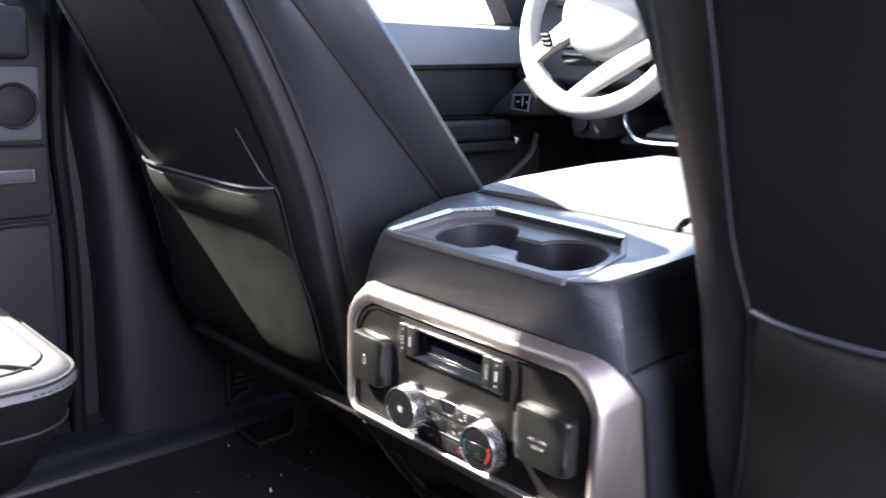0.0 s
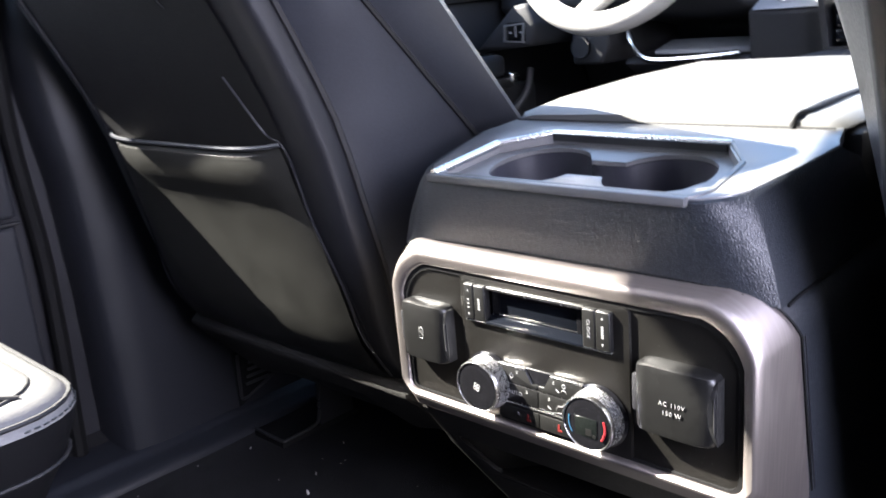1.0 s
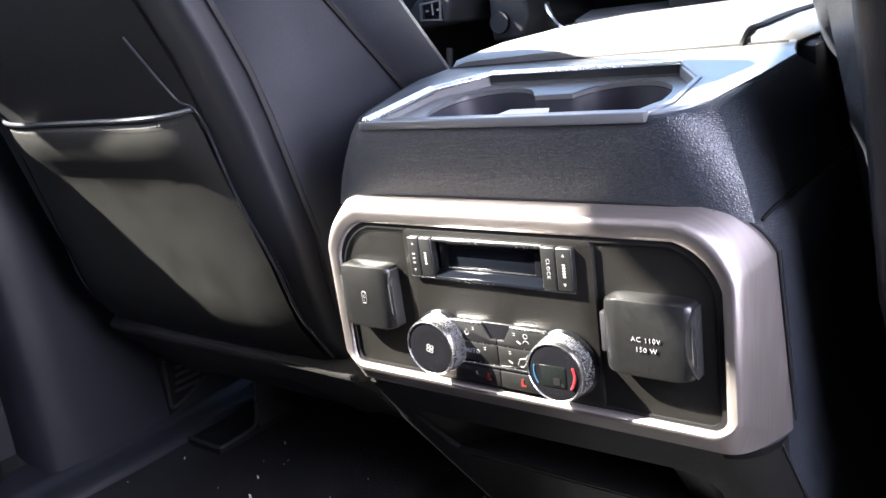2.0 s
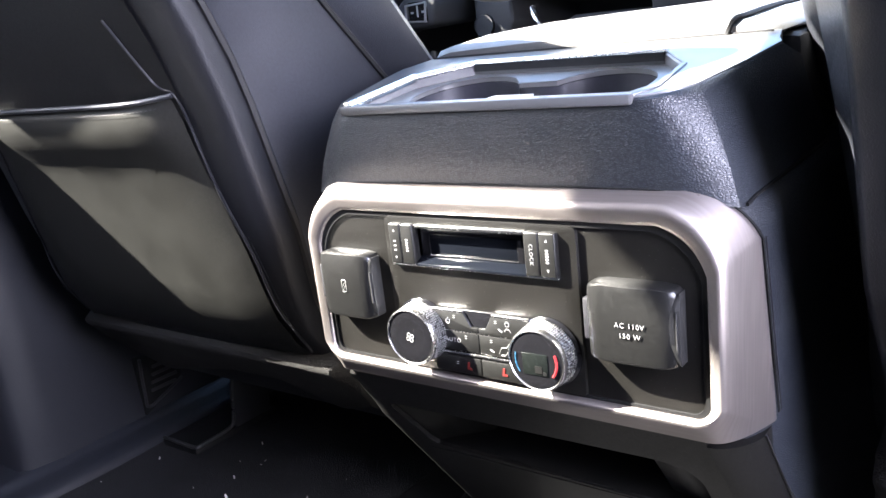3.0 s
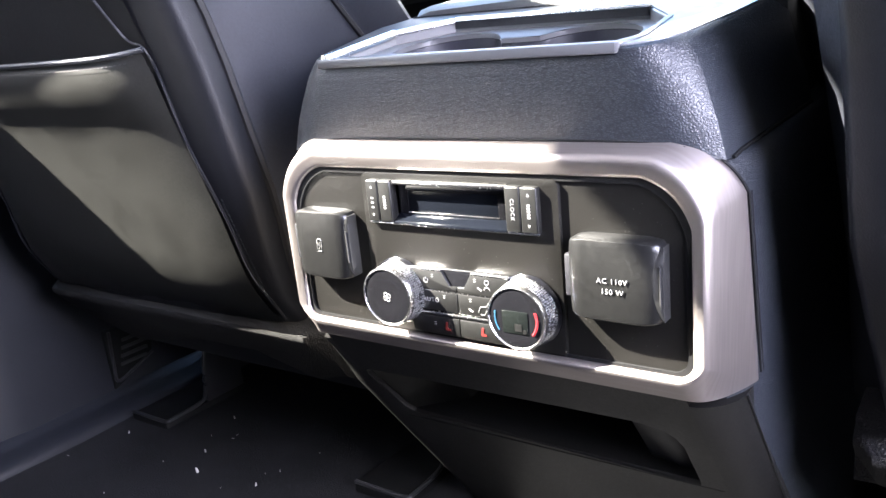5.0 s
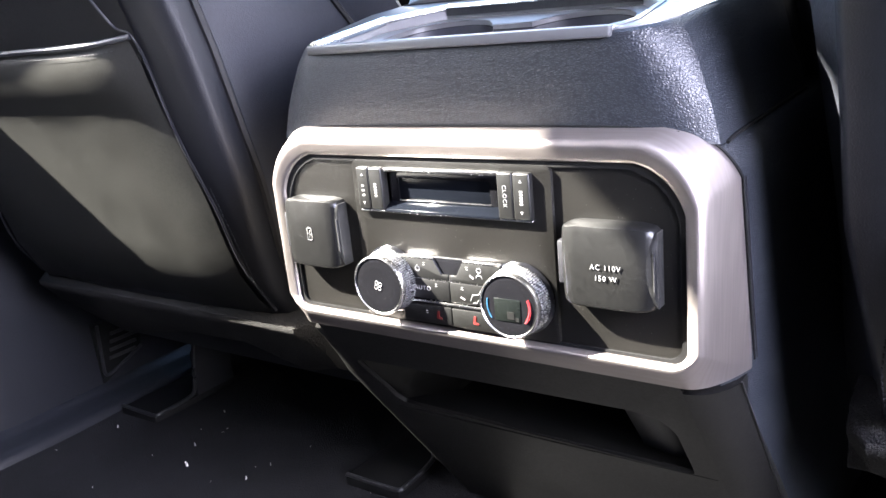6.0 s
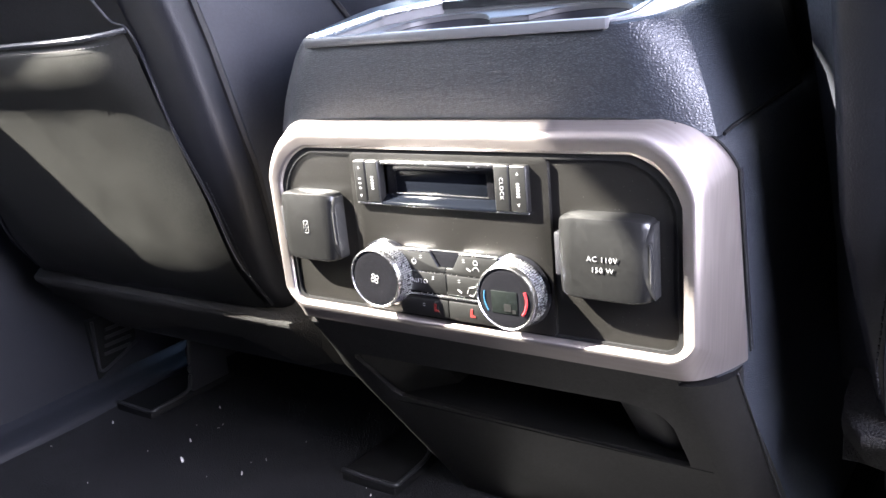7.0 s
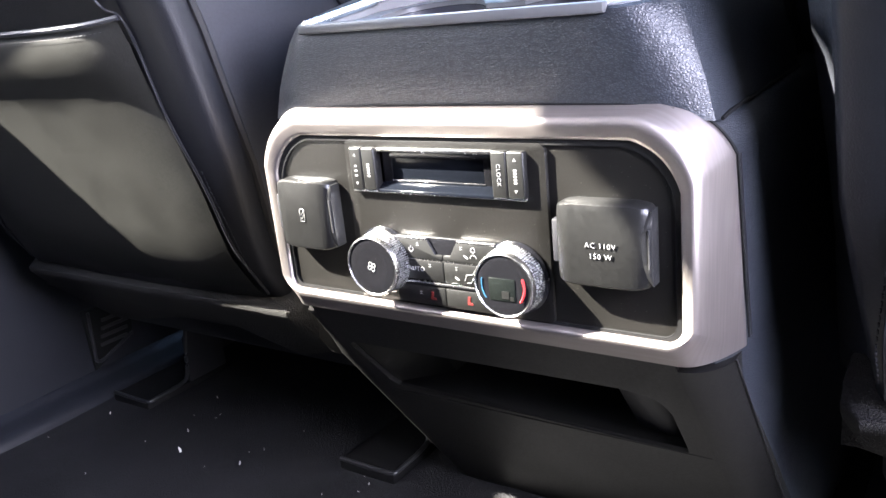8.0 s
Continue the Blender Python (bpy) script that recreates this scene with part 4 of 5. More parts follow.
        cv = P("socket_cover", loft(rows), COVER, None, label, 35)
        # crescent grip on the free edge, hinge ear on the other
        rows = []
        for w in np.linspace(-1, 1, 13):
            z = zc + w * (z1 - z0) * 0.485
            xl = end + 0.0004 - 0.0058 * (1 - w * w) ** 0.8
            xr = end + 0.0010
            rows.append([(xl, 0.003, z), (xl, -0.0096 + 0.0032 * w * w, z), (xl + 0.0006, -0.0098 + 0.0034 * w * w, z), (xr - 0.0003, -0.0074 + 0.0008 * w * w, z), (xr, -0.0066, z), (xr, 0.003, z)])
        P("grip", loft(rows), GRIP, cv, "crescent grip, lightened in colour for side light", 35)
        P("grip_slot", rbox(end - 0.0012, end - 0.0004, -0.0090, -0.0060, z0 + 0.012, z1 - 0.012, 0.0), RUBBER, cv)
        P("hinge_ear", rbox(xa - 0.0042, xa + 0.003, -0.0060, 0.004, z0 + 0.010, z1 - 0.010, 0.0014), PLASTIC, cv)
        return cv
    usb = cover(-0.1412, -0.0945, 0.0, "black flip cover with a white battery symbol")
    battery = [(-0.1143 - 0.0022, 0.3965), (-0.1143 + 0.0022, 0.3965), (-0.1143 + 0.0022, 0.4050), (-0.1143 + 0.0010, 0.4060), (-0.1143 - 0.0010, 0.4060), (-0.1143 - 0.0022, 0.4050)]
    P("battery_symbol", tube([(x, -0.0124, z) for x, z in battery], 0.0003, 4, True), WHITE_INK, usb)
    P("battery_bolt", tube([(-0.1133, -0.0124, 0.4040), (-0.1153, -0.0124, 0.4012), (-0.1133, -0.0124, 0.4008), (-0.1153, -0.0124, 0.3980)], 0.0002, 4), WHITE_INK, usb)
    ac = cover(0.0943, 0.1487, 0.0035, "black flip cover of the mains socket")
    writing("AC 110V", 0.0047, Matrix.Translation((0.1250, -0.0127, 0.3980)) @ pose(0, 0, 0, 90, 0, 0), WHITE_INK, ac)
    writing("150 W", 0.0047, Matrix.Translation((0.1250, -0.0127, 0.3912)) @ pose(0, 0, 0, 90, 0, 0), WHITE_INK, ac)
    return ob


console()


# ---- front seats ----
SEAT_X = 0.479


def seat():
    """A front seat, in its own space: x from its middle, y and z as in the cab."""
    ob = thing("front_seat", "black leather front seat with a rear map pocket", "seat", (CX - 0.007 - SEAT_X, 0, 0), "front seats")
    yr = lambda z: 0.143 - 0.26 * z - 0.37 * max(0.0, z - 0.56) ** 1.3 + 0.42 * max(0.0, 0.322 - z)
    taper = lambda z: 1.0 - 0.075 * min(1.0, max(0.0, (0.42 - z) / 0.13))

    def section(z):
        r = yr(z)
        y2 = r + 0.014
        y3 = min(0.34, max(r + 0.055, 0.219 - 0.967 * (z - 0.5)))
        y1 = min(0.40, max(y3 + 0.05, 0.269 - 0.86 * (z - 0.5)))
        u3 = 0.268
        u1 = 0.296
        k = 1.0 if z < 0.72 else 1 - 0.9 * (z - 0.72) ** 1.5
        half = [(0.0, r - 0.004), (0.09, r - 0.003), (0.165, r), (0.182, r + 0.001), (0.205, r + 0.003), (0.2225, r + 0.0065), (0.2285, r + 0.014), (0.2265, r + 0.034),
                (0.257, (y2 + y3) / 2), (u3 - 0.001, y3 - 0.004), (u3 + 0.0005, y3), (u3 + 0.006, y3 + 0.006), (0.289, (y3 + y1) / 2 + 0.003), (u1, y1 - 0.006), (u1 - 0.006, y1 + 0.006), (0.25, y1 + 0.012), (0.18, y1 - 0.03), (0.0, y1 - 0.04)]
        pts = [(u * k * (taper(z) if 0.15 < u < 0.248 else 1.0), y, z) for u, y in half]
        return pts + [(-u, y, zz) for u, y, zz in pts[-2:0:-1]]
    zs = [0.245, 0.27, 0.31, 0.36, 0.42, 0.48, 0.54, 0.60, 0.66, 0.72, 0.78, 0.84, 0.88, 0.90]
    rows = [section(z) for z in zs]
    top = section(0.905)
    rows.append([(u * 0.9, y * 0.8 - 0.02, z) for u, y, z in top])
    # the leather wraps front and sides; the rear shell's darker colour holds its shade
    part("backrest", loft([r[7:28] for r in rows], False, False), LEATHER_SEAT, ob, "smooth black leather backrest", 50)
    part("backrest_top", loft([[rows[-1][k], rows[-1][-k]] for k in range(1, 17)], False, False), LEATHER_SEAT, ob)
    part("rear_shell", loft([r[27:] + r[:8] for r in rows], False, False), SHELL, ob, "black rear shell, darkened in colour for its shade", 50)
    # matte back panel above the pocket, darkened in colour to stand for shade
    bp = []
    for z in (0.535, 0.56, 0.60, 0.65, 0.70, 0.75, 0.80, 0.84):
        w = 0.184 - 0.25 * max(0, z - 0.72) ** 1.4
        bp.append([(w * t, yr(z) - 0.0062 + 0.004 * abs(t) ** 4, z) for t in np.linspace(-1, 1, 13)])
    part("back_panel", loft(bp, False, False), SHADED_BLACK, ob, "matte black back panel, its shade put into the colour", 60)
    # moulded rear shell under the pocket
    sk = []
    for x in (-0.235, -0.22, -0.12, 0.0, 0.10, 0.19, 0.225, 0.24):
        low = 0.205 + 0.012 * math.sin(x * 18 + 0.6) + (0.012 if abs(x) > 0.2 else 0)
        e = 0.02 if abs(x) > 0.23 else 0
        sk.append([(x, 0.112, 0.281), (x, 0.092 + e, 0.2762), (x, 0.0825 + e, 0.2690), (x, 0.0830 + e, 0.2635), (x, 0.092 + e, 0.253), (x, 0.108, 0.235), (x, 0.122, low + 0.008), (x, 0.134, low), (x, 0.150, low + 0.006), (x, 0.17, 0.26), (x, 0.15, 0.287)])
    part("skirt", loft(sk), FELT, ob, "black felt skirt below the backrest", 45)
    # map pocket
    pk = []
    for z, b, hw in ((0.279, 0.000, 0.212), (0.288, 0.002, 0.212), (0.30, 0.005, 0.211), (0.33, 0.007, 0.206), (0.36, 0.008, 0.200), (0.40, 0.008, 0.193), (0.44, 0.008, 0.187), (0.478, 0.009, 0.182), (0.494, 0.011, 0.180), (0.507, 0.016, 0.179), (0.522, 0.020, 0.178), (0.538, 0.019, 0.177), (0.5465, 0.015, 0.176), (0.549, 0.010, 0.1745), (0.549, 0.002, 0.174)):
        row = []
        for k in range(-24, 25):
            t = k / 24
            fall = 1 - abs(t) ** 6
            row.append((t * hw * (taper(z) if z > 0.3 else 0.93), yr(z) - 0.003 - b * fall - (0.0006 * math.sin(t * 7 + z * 55) + 0.0005 * math.sin(t * 17 - z * 90)) * (z < 0.49), z + (0.004 * t ** 6 if z > 0.53 else 0)))
        pk.append(row)
    pocket = part("map_pocket", loft(pk, closed=False, caps=False), POCKET, ob, "grey-black vinyl map pocket with a rolled top", 60)
    line = [(t * 0.178, yr(0.552) - 0.004 - 0.015 * (1 - abs(t) ** 6), 0.5505 + 0.005 * t ** 6) for t in np.linspace(-1, 1, 25)]
    part("pocket_piping", tube(line, 0.0025, 8), LEATHER_SEAT, pocket, "black leather piping")
    st = [(t * 0.172, yr(0.54) - 0.004 - 0.0198 * (1 - abs(t) ** 6), 0.5425 + 0.004 * t ** 6) for t in np.linspace(-1, 1, 150)]
    bm = bmesh.new()
    for a, b in zip(st[::2], st[1::2]):
        tube([a, b], 0.00025, 4, False, bm)
    part("stitching", bm, PLASTIC, pocket)
    # welt lines down the rear edges
    for s in (-1, 1):
        pts = [(0.143, yr(0.624) - 0.0055, 0.624), (0.162, yr(0.567) - 0.0045, 0.567)] if s > 0 else [(-0.172, yr(0.82) - 0.004, 0.82), (-0.180, yr(0.72) - 0.004, 0.72), (-0.188, yr(0.61) - 0.003, 0.61)]
        pts += [(s * 0.1815, yr(0.55) - 0.002, 0.55), (s * 0.1855, yr(0.47) - 0.0025, 0.47), (s * 0.196, yr(0.40) - 0.001, 0.40), (s * 0.2030, yr(0.34) - 0.002, 0.34), (s * 0.205, yr(0.285) - 0.001, 0.285)]
        part("welt", tube(smooth_line(pts), 0.0015, 6), SHELL, ob)
        bm = bmesh.new()
        for k in range(24):
            z = 0.30 + 0.005 * k
            u = 0.2085 - 0.010 * min(1, max(0, (z - 0.33) / 0.09))
            tube([(s * u, yr(z) - 0.0005, z), (s * (u - 0.0003), yr(z + 0.003) - 0.0005, z + 0.003)], 0.0007, 4, False, bm)
        part("welt_stitching", bm, SHELL, ob)
        pts = []
        for z in np.linspace(0.26, 0.86, 16):
            k = 1.0 if z < 0.72 else 1 - 0.9 * (z - 0.72) ** 1.5
            pts.append((s * 0.2280 * k * taper(z), yr(z) + 0.0360, z))
        part("side_seam", tube(pts, 0.0040, 6), RUBBER, ob)
        pts = []
        for z in np.linspace(0.40, 0.80, 12):
            pts.append((s * 0.2690, min(0.34, max(yr(z) + 0.055, 0.219 - 0.967 * (z - 0.5))), z))
        part("bolster_seam", tube(pts, 0.0030, 6), RUBBER, ob)
    fold = [(0.062, yr(0.80) - 0.0065, 0.80), (0.069, yr(0.77) - 0.0065, 0.77), (0.092, yr(0.73) - 0.006, 0.73), (0.115, yr(0.69) - 0.0055, 0.69)]
    part("back_fold", tube(smooth_line(fold), 0.0015, 6), SHADED_BLACK, ob)
    # cushion and frame
    rows = []
    for y, zt, hw in ((0.17, 0.30, 0.20), (0.19, 0.36, 0.235), (0.30, 0.395, 0.262), (0.45, 0.385, 0.268), (0.62, 0.40, 0.262), (0.68, 0.385, 0.25), (0.70, 0.33, 0.23)):
        rows.append([(-hw + 0.02, y, 0.235), (-hw, y, 0.25), (-hw - 0.004, y, (zt + 0.24) / 2), (-hw + 0.012, y, zt), (-hw + 0.08, y, zt - 0.012), (0, y, zt - 0.018), (hw - 0.08, y, zt - 0.012), (hw - 0.012, y, zt), (hw + 0.004, y, (zt + 0.24) / 2), (hw, y, 0.25), (hw - 0.02, y, 0.235)])
    part("cushion", loft(rows), LEATHER_SEAT, ob, "", 45)
    part("cushion_frame", rbox(-0.22, 0.22, 0.19, 0.66, 0.155, 0.236, 0.012), RUBBER, ob)
    # slide rails with their rear covers
    for x, hi in ((-0.219, 0.060), (0.212, 0.050)):
        part("slide_rail", rbox(x - 0.028, x + 0.028, 0.30, 0.70, hi - 0.002, hi + 0.021, 0.004), RUBBER, ob)
        cover = part("rail_cover", rbox(x - 0.040, x + 0.040, 0.178, 0.335, FLOOR - 0.006, FLOOR + 0.010, 0.004), TRAY, ob, "black plastic rail end cover")
        part("cover_rim", tube(smooth_line([(x - 0.040, 0.182, FLOOR + 0.010), (x + 0.020, 0.180, FLOOR + 0.0105), (x + 0.038, 0.181, FLOOR + 0.011), (x + 0.0405, 0.192, FLOOR + 0.0115), (x + 0.039, 0.240, FLOOR + 0.013),
                                            (x + 0.0375, 0.253, FLOOR + 0.024), (x + 0.037, 0.258, 0.09), (x + 0.037, 0.266, 0.125)]), 0.0028, 8), DARK_METAL, cover)
        part("cover_wall", prism([(0.254, FLOOR), (0.325, FLOOR), (0.325, 0.135), (0.270, 0.135), (0.258, 0.09)], "x", x + 0.033, x + 0.039, 0.002), PLASTIC, cover)
        part("rail_riser", prism([(0.34, hi + 0.018), (0.40, hi + 0.018), (0.38, 0.16), (0.33, 0.16)], "x", x - 0.014, x + 0.014, 0.002), DARK_METAL, ob)
    # headrest on two posts
    rows = []
    for z, hw, d in ((0.935, 0.08, 0.03), (0.945, 0.10, 0.042), (0.97, 0.112, 0.05), (1.02, 0.114, 0.05), (1.055, 0.105, 0.042), (1.07, 0.08, 0.025)):
        c = -0.155 - 0.2 * (z - 0.9)
        rows.append([(hw * math.copysign(abs(math.cos(a)) ** 0.6, math.cos(a)), c + d * math.copysign(abs(math.sin(a)) ** 0.7, math.sin(a)), z) for a in np.linspace(0, math.tau, 24, endpoint=False)])
    part("headrest", loft(rows), LEATHER_SEAT, ob, "", 45)
    for x in (-0.06, 0.06):
        part("headrest_post", tube([(x, -0.115, 0.87), (x, -0.165, 0.97)], 0.006, 10), CHROME, ob)
    return ob


driver_seat = seat()
passenger_seat = copy_thing(driver_seat, pose(CX - 0.0080 + SEAT_X, 0.0, 0, -1.4, -1.5))
driver_seat["label"] = "black leather driver's seat with a sunlit rear map pocket"
passenger_seat["label"] = "black leather passenger seat with a shaded rear map pocket"


# ---- rear bench ----
def rear_cushion(x0, x1, label):
    ob = thing("rear_seat", label, "seat", ((x0 + x1) / 2, -0.5, FLOOR))
    O = Vector(((x0 + x1) / 2, -0.5, FLOOR))

    def loop(inset, z, crown=0.0, yfront=-0.235):
        a, b, f, k = x0 + inset, x1 - inset, yfront - inset, -0.80
        pts = []
        rr = max(0.02, 0.06 - inset * 0.3)
        for cx, cy, s0 in ((b - rr, f - rr, 0), (a + rr, f - rr, 90), (a + 0.02, k + 0.02, 180), (b - 0.02, k + 0.02, 270)):
            r = rr if s0 < 180 else 0.02
            for j in range(7):
                q = radians(s0 + 15 * j)
                pts.append((cx + r * math.cos(q), cy + r * math.sin(q), z))
        return pts
    rows = [loop(0.085, 0.24), loop(0.045, 0.27), loop(0.014, 0.335), loop(0.004, 0.365), loop(0.0, 0.381), loop(0.006, 0.393), loop(0.014, 0.399), loop(0.022, 0.4005), loop(0.030, 0.399), loop(0.040, 0.402), loop(0.07, 0.406), loop(0.13, 0.409), loop(0.2, 0.409)]
    def P(n, bm, m, l="", sharp=50):
        o = part(n, bm, m, ob, l, sharp)
        o.matrix_parent_inverse = Matrix.Translation(-O)
    # one leather in two colours: boxing painted shaded, top painted sunlit
    P("boxing", loft(rows[:5], caps=False), SHADED_BLACK, "leather boxing, darkened in colour to stand for shade")
    P("cushion_top", loft(rows[4:]), LEATHER_REAR, "leather cushion top, paled by sunlight put into its colour")
    for inset, z, r in ((0.003, 0.3905, 0.0022), (0.028, 0.4005, 0.0016)):
        P("seam", tube(loop(inset, z), r, 6, True), RUBBER)
    lo = loop(0.0, 0.384)
    bm = bmesh.new()
    for p, q in zip(lo, lo[1:]):
        p, q = Vector(p), Vector(q)
        n = max(1, int((q - p).length / 0.006))
        for j in range(n):
            tube([p.lerp(q, j / n), p.lerp(q, (j + 0.55) / n)], 0.0009, 4, False, bm)
    P("stitching", bm, THREAD)
    P("lower_seam", tube(loop(0.010, 0.340), 0.0018, 6, True), RUBBER)
    part_seam = smooth_line([(x1 - 0.03, -0.285, 0.401), (x1 - 0.055, -0.33, 0.4055), (x1 - 0.075, -0.45, 0.4085), (x1 - 0.08, -0.7, 0.4095)])
    P("bolster_seam", tube(part_seam, 0.0022, 6), RUBBER)
    P("base", rbox(x0 + 0.06, x1 - 0.06, -0.80, -0.36, FLOOR - 0.01, 0.25, 0.01), PLASTIC)
    rows = []
    for z, y, d in ((0.38, -0.76, 0.10), (0.45, -0.765, 0.14), (0.75, -0.83, 0.12), (0.92, -0.87, 0.09), (0.95, -0.885, 0.05)):
        rows.append([(x0 + 0.01, y - 0.02, z), (x0 + 0.03, y, z), (x1 - 0.03, y, z), (x1 - 0.01, y - 0.02, z), (x1 - 0.02, y - d, z), (x0 + 0.02, y - d, z)])
    P("backrest", soften(loft(rows), 0.012, 3), LEATHER_REAR)


rear_cushion(-0.775, -0.262, "leather rear seat cushion with double stitched edges, in sun")


# ---- steering wheel and dashboard ----
WHEEL_C, WHEEL_TILT = Vector((-0.3785, 0.721, 0.7954)), 0.2875


def steering_wheel():
    ob = thing("steering_wheel", "leather steering wheel with metallic spokes, glaring in sunlight", "steering wheel", WHEEL_C)
    n = Vector((0, -math.cos(WHEEL_TILT), math.sin(WHEEL_TILT)))
    up = Vector((0, math.sin(WHEEL_TILT), math.cos(WHEEL_TILT)))
    sx = Vector((1, 0, 0))
    at = lambda u, v, w=0.0: sx * u + up * v + n * w
    ringp = [at(0.173 * math.cos(a), 0.173 * math.sin(a)) for a in np.linspace(0, math.tau, 72, endpoint=False)]
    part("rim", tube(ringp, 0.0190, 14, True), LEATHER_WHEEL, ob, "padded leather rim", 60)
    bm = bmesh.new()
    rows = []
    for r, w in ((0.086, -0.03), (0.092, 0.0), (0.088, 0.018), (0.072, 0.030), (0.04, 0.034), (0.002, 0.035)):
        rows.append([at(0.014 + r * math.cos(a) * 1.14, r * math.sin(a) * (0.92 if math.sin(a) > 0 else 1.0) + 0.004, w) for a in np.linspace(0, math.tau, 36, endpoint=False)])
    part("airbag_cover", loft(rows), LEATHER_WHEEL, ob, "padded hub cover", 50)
    for a, w0, mat in ((212, 0.040, BRUSHED), (20, 0.040, BRUSHED)):
        q = radians(a)
        d = (math.cos(q), math.sin(q))
        t = (-d[1], d[0])
        rows = []
        for r, k, w in ((0.060, 1.25, 0.016), (0.10, 1.0, 0.014), (0.14, 0.9, 0.006), (0.172, 0.95, 0.0)):
            c = lambda s, e: at(d[0] * r + t[0] * s * w0 * k, d[1] * r + t[1] * s * w0 * k, w + e)
            rows.append([c(-0.5, -0.008), c(-0.5, 0.004), c(-0.4, 0.009), c(0.4, 0.009), c(0.5, 0.004), c(0.5, -0.008)])
        sp = part("spoke", loft(rows), mat, ob, "satin metal spoke", 40)
        for k in (-1, 0, 1):
            pad = [at(d[0] * (0.112 + 0.022 * i) + t[0] * 0.010 * k, d[1] * 0.112 + t[1] * 0.010 * k, 0.022) for i in (0, 1)]
            part("switch", tube(pad, 0.0045, 8), GLOSS, sp)
    # broad lower spoke that spans the rim like a chord
    a, b = radians(256), radians(349)
    pa, pb = (0.168 * math.cos(a), 0.168 * math.sin(a)), (0.168 * math.cos(b), 0.168 * math.sin(b))
    rows = []
    for t in np.linspace(0, 1, 9):
        u, v = pa[0] + (pb[0] - pa[0]) * t, pa[1] + (pb[1] - pa[1]) * t
        g = 0.013 + 0.005 * math.sin(math.pi * t)
        d = ((pb[1] - pa[1]), -(pb[0] - pa[0]))
        q = math.hypot(*d)
        d = (d[0] / q, d[1] / q)
        w = 0.012 * math.sin(math.pi * t)
        rows.append([at(u + d[0] * e * g, v + d[1] * e * g, w + h) for e, h in ((-1, -0.006), (-1, 0.004), (-0.7, 0.008), (0.7, 0.008), (1, 0.004), (1, -0.006))])
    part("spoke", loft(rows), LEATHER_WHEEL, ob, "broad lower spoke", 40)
    part("column", lathe([(0.045, -0.30), (0.06, -0.16), (0.072, -0.05), (0.07, -0.028)], (0, 0, 0), n, 24), PLASTIC, ob)
    for s in (-1, 1):
        part("stalk", tube([at(s * 0.05, 0.02, -0.07), at(s * 0.12, 0.03, -0.06), at(s * 0.165, 0.035, -0.055)], 0.008, 8), PLASTIC, ob)
    return ob


steering_wheel()


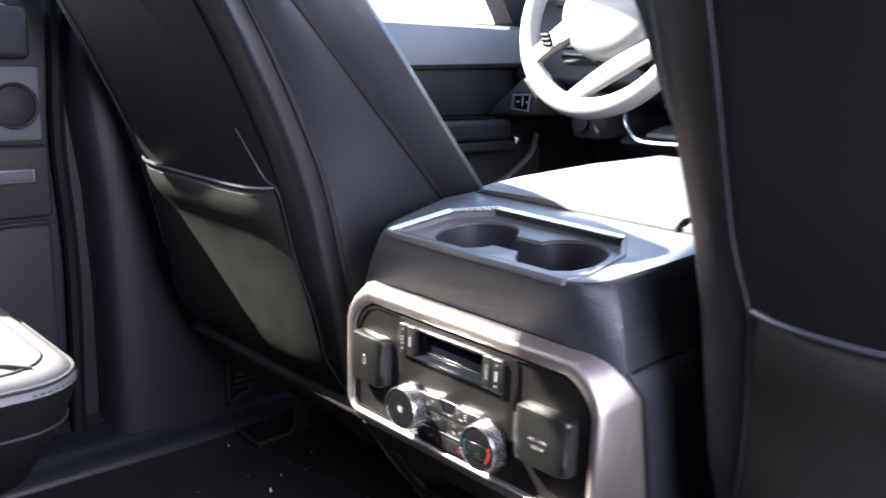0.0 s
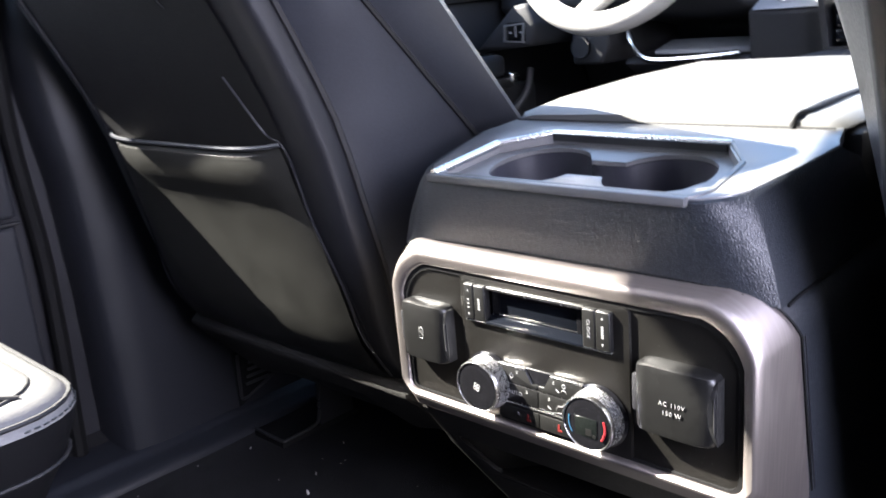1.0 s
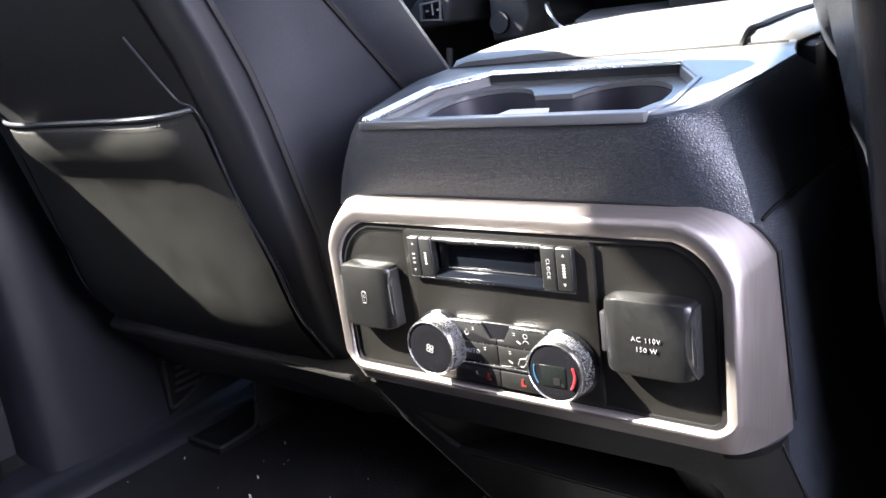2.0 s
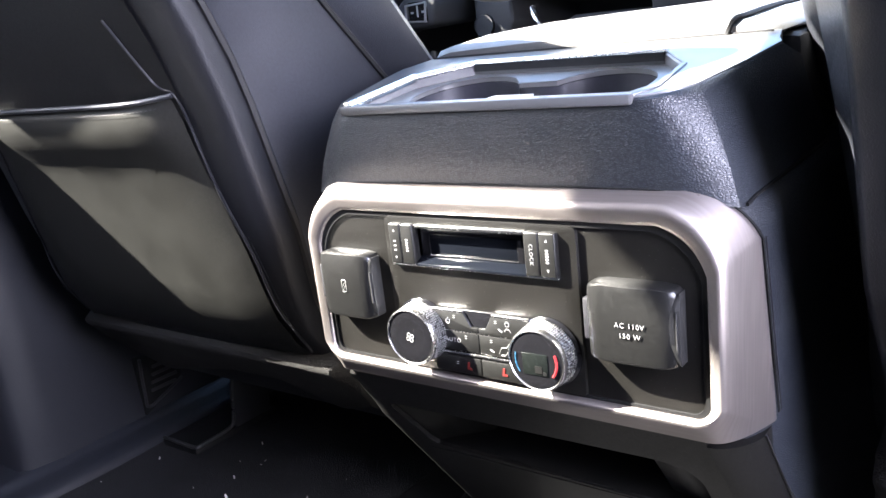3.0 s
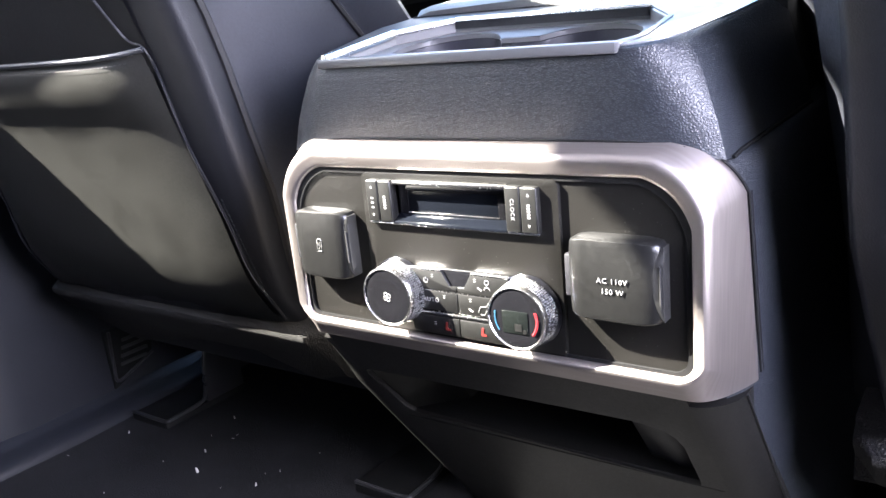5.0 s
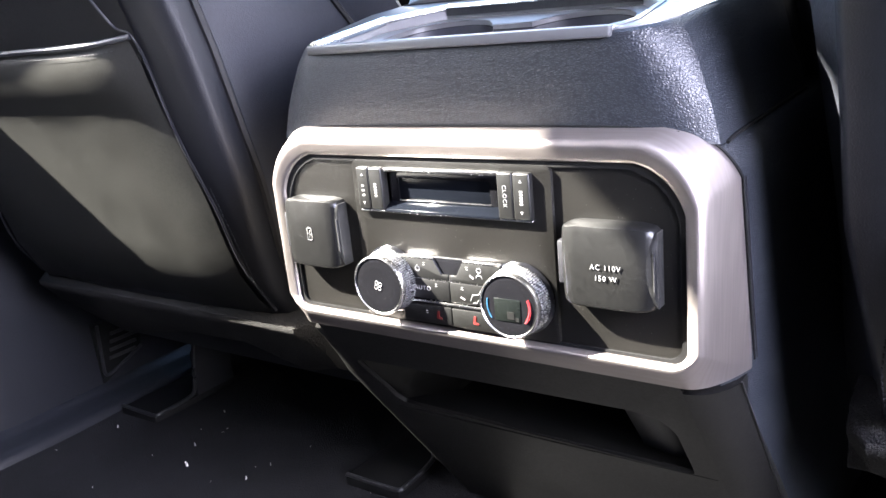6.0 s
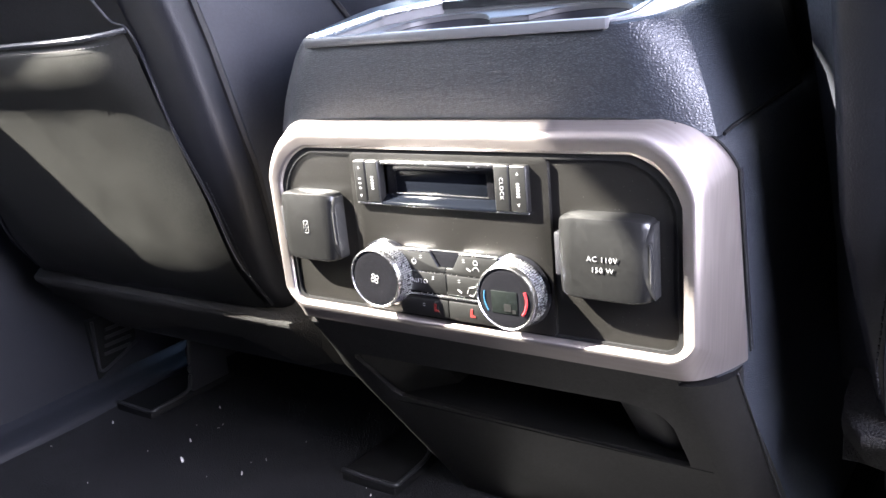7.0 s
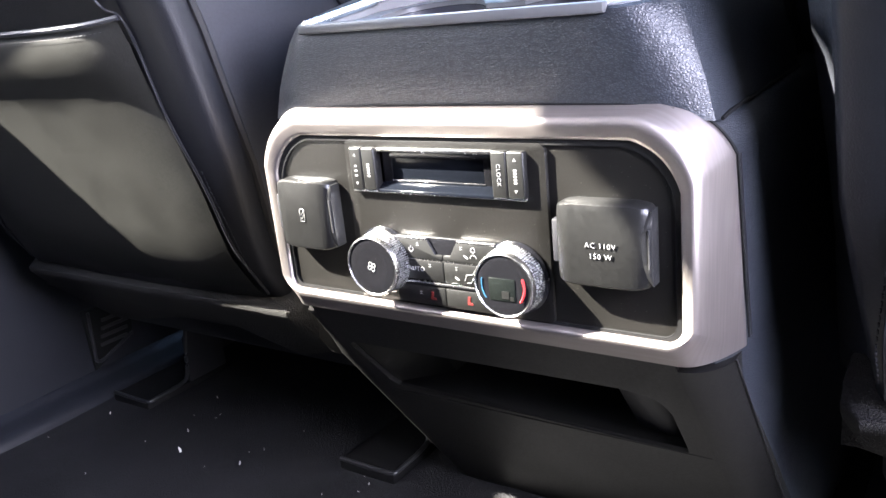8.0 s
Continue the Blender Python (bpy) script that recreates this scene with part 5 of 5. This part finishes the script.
def dashboard():
    ob = thing("dashboard", "black dashboard with chrome trim and grey upper pad", "dashboard", kind="structure")
    prof = [(1.34, 0.42), (1.26, 0.60), (1.03, 0.635), (0.985, 0.66), (1.03, 0.80), (1.06, 0.845), (1.20, 0.87), (1.555, 0.86), (1.555, 0.42)]
    for x0, x1 in ((-0.84, -0.302), (0.302, 0.84)):
        part("main_body", prism(prof, "x", x0, x1, 0.012, 3), DASH_BLACK, ob)
    part("centre_body", prism([(1.34, 0.42), (1.20, 0.62), (1.13, 0.70), (1.10, 0.80), (1.10, 0.845), (1.20, 0.87), (1.555, 0.86), (1.555, 0.42)], "x", -0.300, 0.300, 0.012, 3), DASH_BLACK, ob)
    part("upper_pad", prism([(1.055, 0.838), (1.05, 0.86), (1.10, 0.882), (1.54, 0.875), (1.54, 0.855)], "x", -0.82, 0.82, 0.008, 3), DOOR_GREY, ob, "grey soft dash top")
    # knee panel under the wheel
    part("knee_panel", prism([(1.045, 0.548), (1.035, 0.535), (1.075, 0.515), (1.22, 0.40), (1.28, 0.40), (1.28, 0.56), (1.20, 0.56)], "x", -0.56, -0.30, 0.006, 3), DASH_BLACK, ob, "black knee panel below an open recess")
    part("column_shroud", prism([(-0.42, 0.655), (-0.335, 0.655), (-0.32, 0.70), (-0.34, 0.74), (-0.42, 0.74), (-0.435, 0.70)], "y", 0.90, 1.20, 0.012, 3), DASH_BLACK, ob, "black steering column shroud")
    # outer switch pod beside the door
    pod = part("switch_pod", prism([(-0.845, 0.578), (-0.694, 0.586), (-0.680, 0.63), (-0.70, 0.672), (-0.735, 0.668), (-0.80, 0.615)], "y", 0.905, 1.06, 0.010, 3), DASH_BLACK, ob, "grey-black lamp switch pod")
    fr = plate([(-0.760, 0.597), (-0.708, 0.594), (-0.704, 0.634), (-0.757, 0.631)], [[(-0.757, 0.600), (-0.711, 0.597), (-0.707, 0.631), (-0.754, 0.628)]], lambda u, v, d: (u, 0.900 + d, v), 0.006)
    part("switch_frame", soften(fr, 0.001, 2, 40), TOP_SATIN, pod)
    part("switch_face", rbox(-0.750, -0.705, 0.903, 0.908, 0.597, 0.635, 0.001), GLOSS, pod)
    part("switch_mark", rbox(-0.729, -0.726, 0.9015, 0.904, 0.606, 0.628, 0.0), WHITE_INK, pod)
    for x in (-0.741, -0.714):
        part("switch_mark", rbox(x - 0.003, x + 0.003, 0.9015, 0.904, 0.613, 0.617, 0.0), WHITE_INK, pod)
    lamp = part("switch_panel", prism([(-0.655, 0.540), (-0.585, 0.540), (-0.565, 0.575), (-0.570, 0.640), (-0.655, 0.648)], "y", 0.992, 1.30, 0.008, 3), DASH_BLACK, ob, "black lamp switch panel")
    part("rotary_switch", lathe([(0.0222, -0.01), (0.0222, 0.004), (0.0205, 0.007), (0.018, 0.0045), (0.001, 0.005)], (-0.63, 0.992, 0.575), (0, -1, 0.05), 32), GLOSS, lamp, "black rotary lamp switch")
    part("switch_ring", lathe([(0.0205, 0.0072), (0.0215, 0.0082), (0.0195, 0.0082), (0.0188, 0.006)], (-0.63, 0.992, 0.575), (0, -1, 0.05), 32), DARK_METAL, lamp)
    # left air vent behind the wheel
    vent = part("air_vent", rbox(-0.70, -0.60, 0.985, 1.05, 0.70, 0.83, 0.012, 3), CHROME, ob, "bright framed air vent")
    for k in range(6):
        part("vane", rbox(-0.690, -0.61, 0.980, 0.99, 0.713 + 0.018 * k, 0.722 + 0.018 * k, 0.001), GLOSS, vent)
    # cluster hood
    part("cluster_hood", prism([(-0.60, 0.80), (-0.58, 0.90), (-0.46, 0.925), (-0.34, 0.90), (-0.32, 0.80)], "y", 1.0, 1.2, 0.012, 3), DASH_BLACK, ob)
    part("cluster_glass", prism([(-0.585, 0.80), (-0.57, 0.885), (-0.46, 0.91), (-0.35, 0.885), (-0.335, 0.80)], "y", 0.994, 1.004, 0.001), SCREEN, ob)
    # bright trim that frames the knee recess
    line = smooth_line([(-0.548, 1.035, 0.600), (-0.535, 1.03, 0.575), (-0.515, 1.03, 0.552), (-0.485, 1.03, 0.543), (-0.40, 1.03, 0.545), (-0.315, 1.035, 0.552)])
    part("chrome_trim", tube(line, 0.0065, 8), CHROME, ob, "curved chrome trim")
    part("lower_ledge", prism([(1.05, 0.552), (1.055, 0.562), (1.12, 0.576), (1.20, 0.572), (1.20, 0.552)], "x", -0.50, -0.302, 0.003), DOOR_GREY, ob, "grey ledge inside the recess")
    # centre stack
    stack = part("centre_stack", prism([(1.05, 0.50), (1.03, 0.618), (1.034, 0.626), (1.10, 0.655), (1.17, 0.80), (1.30, 0.80), (1.30, 0.50)], "x", -0.300, 0.300, 0.010, 3), DASH_BLACK, ob)
    part("stack_shelf", prism([(1.029, 0.6255), (1.036, 0.631), (1.096, 0.6575), (1.098, 0.650)], "x", -0.293, -0.176, 0.001), HEADLINER, stack, "silver-grey sloping shelf")
    part("start_button", lathe([(0.024, 0.0), (0.025, 0.006), (0.021, 0.009), (0.018, 0.006), (0.001, 0.007)], (-0.238, 1.066, 0.6445), (0, -0.41, 0.91), 28), CHROME, stack, "chrome ringed start button")
    fr = plate([(-0.150, 0.55), (-0.02, 0.55), (-0.02, 0.70), (-0.172, 0.70)], [[(-0.143, 0.558), (-0.03, 0.558), (-0.03, 0.69), (-0.163, 0.69)]], lambda u, v, d: (u, 0.985 + d, v), 0.05)
    part("stack_frame", soften(fr, 0.003, 2, 40), DARK_METAL, stack)
    for k in range(4):
        part("stack_key", rbox(-0.135, -0.04, 0.995, 1.03, 0.568 + 0.024 * k, 0.588 + 0.024 * k, 0.002), GLOSS, stack)
    return ob


dashboard()


def crumbs():
    random.seed(5)
    shapes = []
    for k in range(26):
        x, y = random.uniform(-0.74, -0.22), random.uniform(-0.10, 0.26)
        shapes.append((x, y, random.choice((0.0008, 0.001, 0.0015))))
    shapes += [(-0.516, 0.119, 0.0030), (-0.70, 0.147, 0.0016), (-0.55, 0.16, 0.0018), (-0.42, 0.13, 0.0018)]
    bm = bmesh.new()
    for x, y, r in shapes:
        m = Matrix.Translation((x, y, FLOOR + 0.004 * noise.noise(Vector((x * 6, y * 6, 0))) + r * 0.5)) @ Euler((random.random() * 6, random.random() * 6, random.random() * 6)).to_matrix().to_4x4() @ Matrix.Diagonal((r * 2.3, r * 0.7, r * 0.35, 1))
        bmesh.ops.create_icosphere(bm, subdivisions=1, radius=1, matrix=m)
    solid("crumbs", bm, CRUMB, "pale crumbs scattered on the black carpet", "crumbs", kind="stuff")


crumbs()
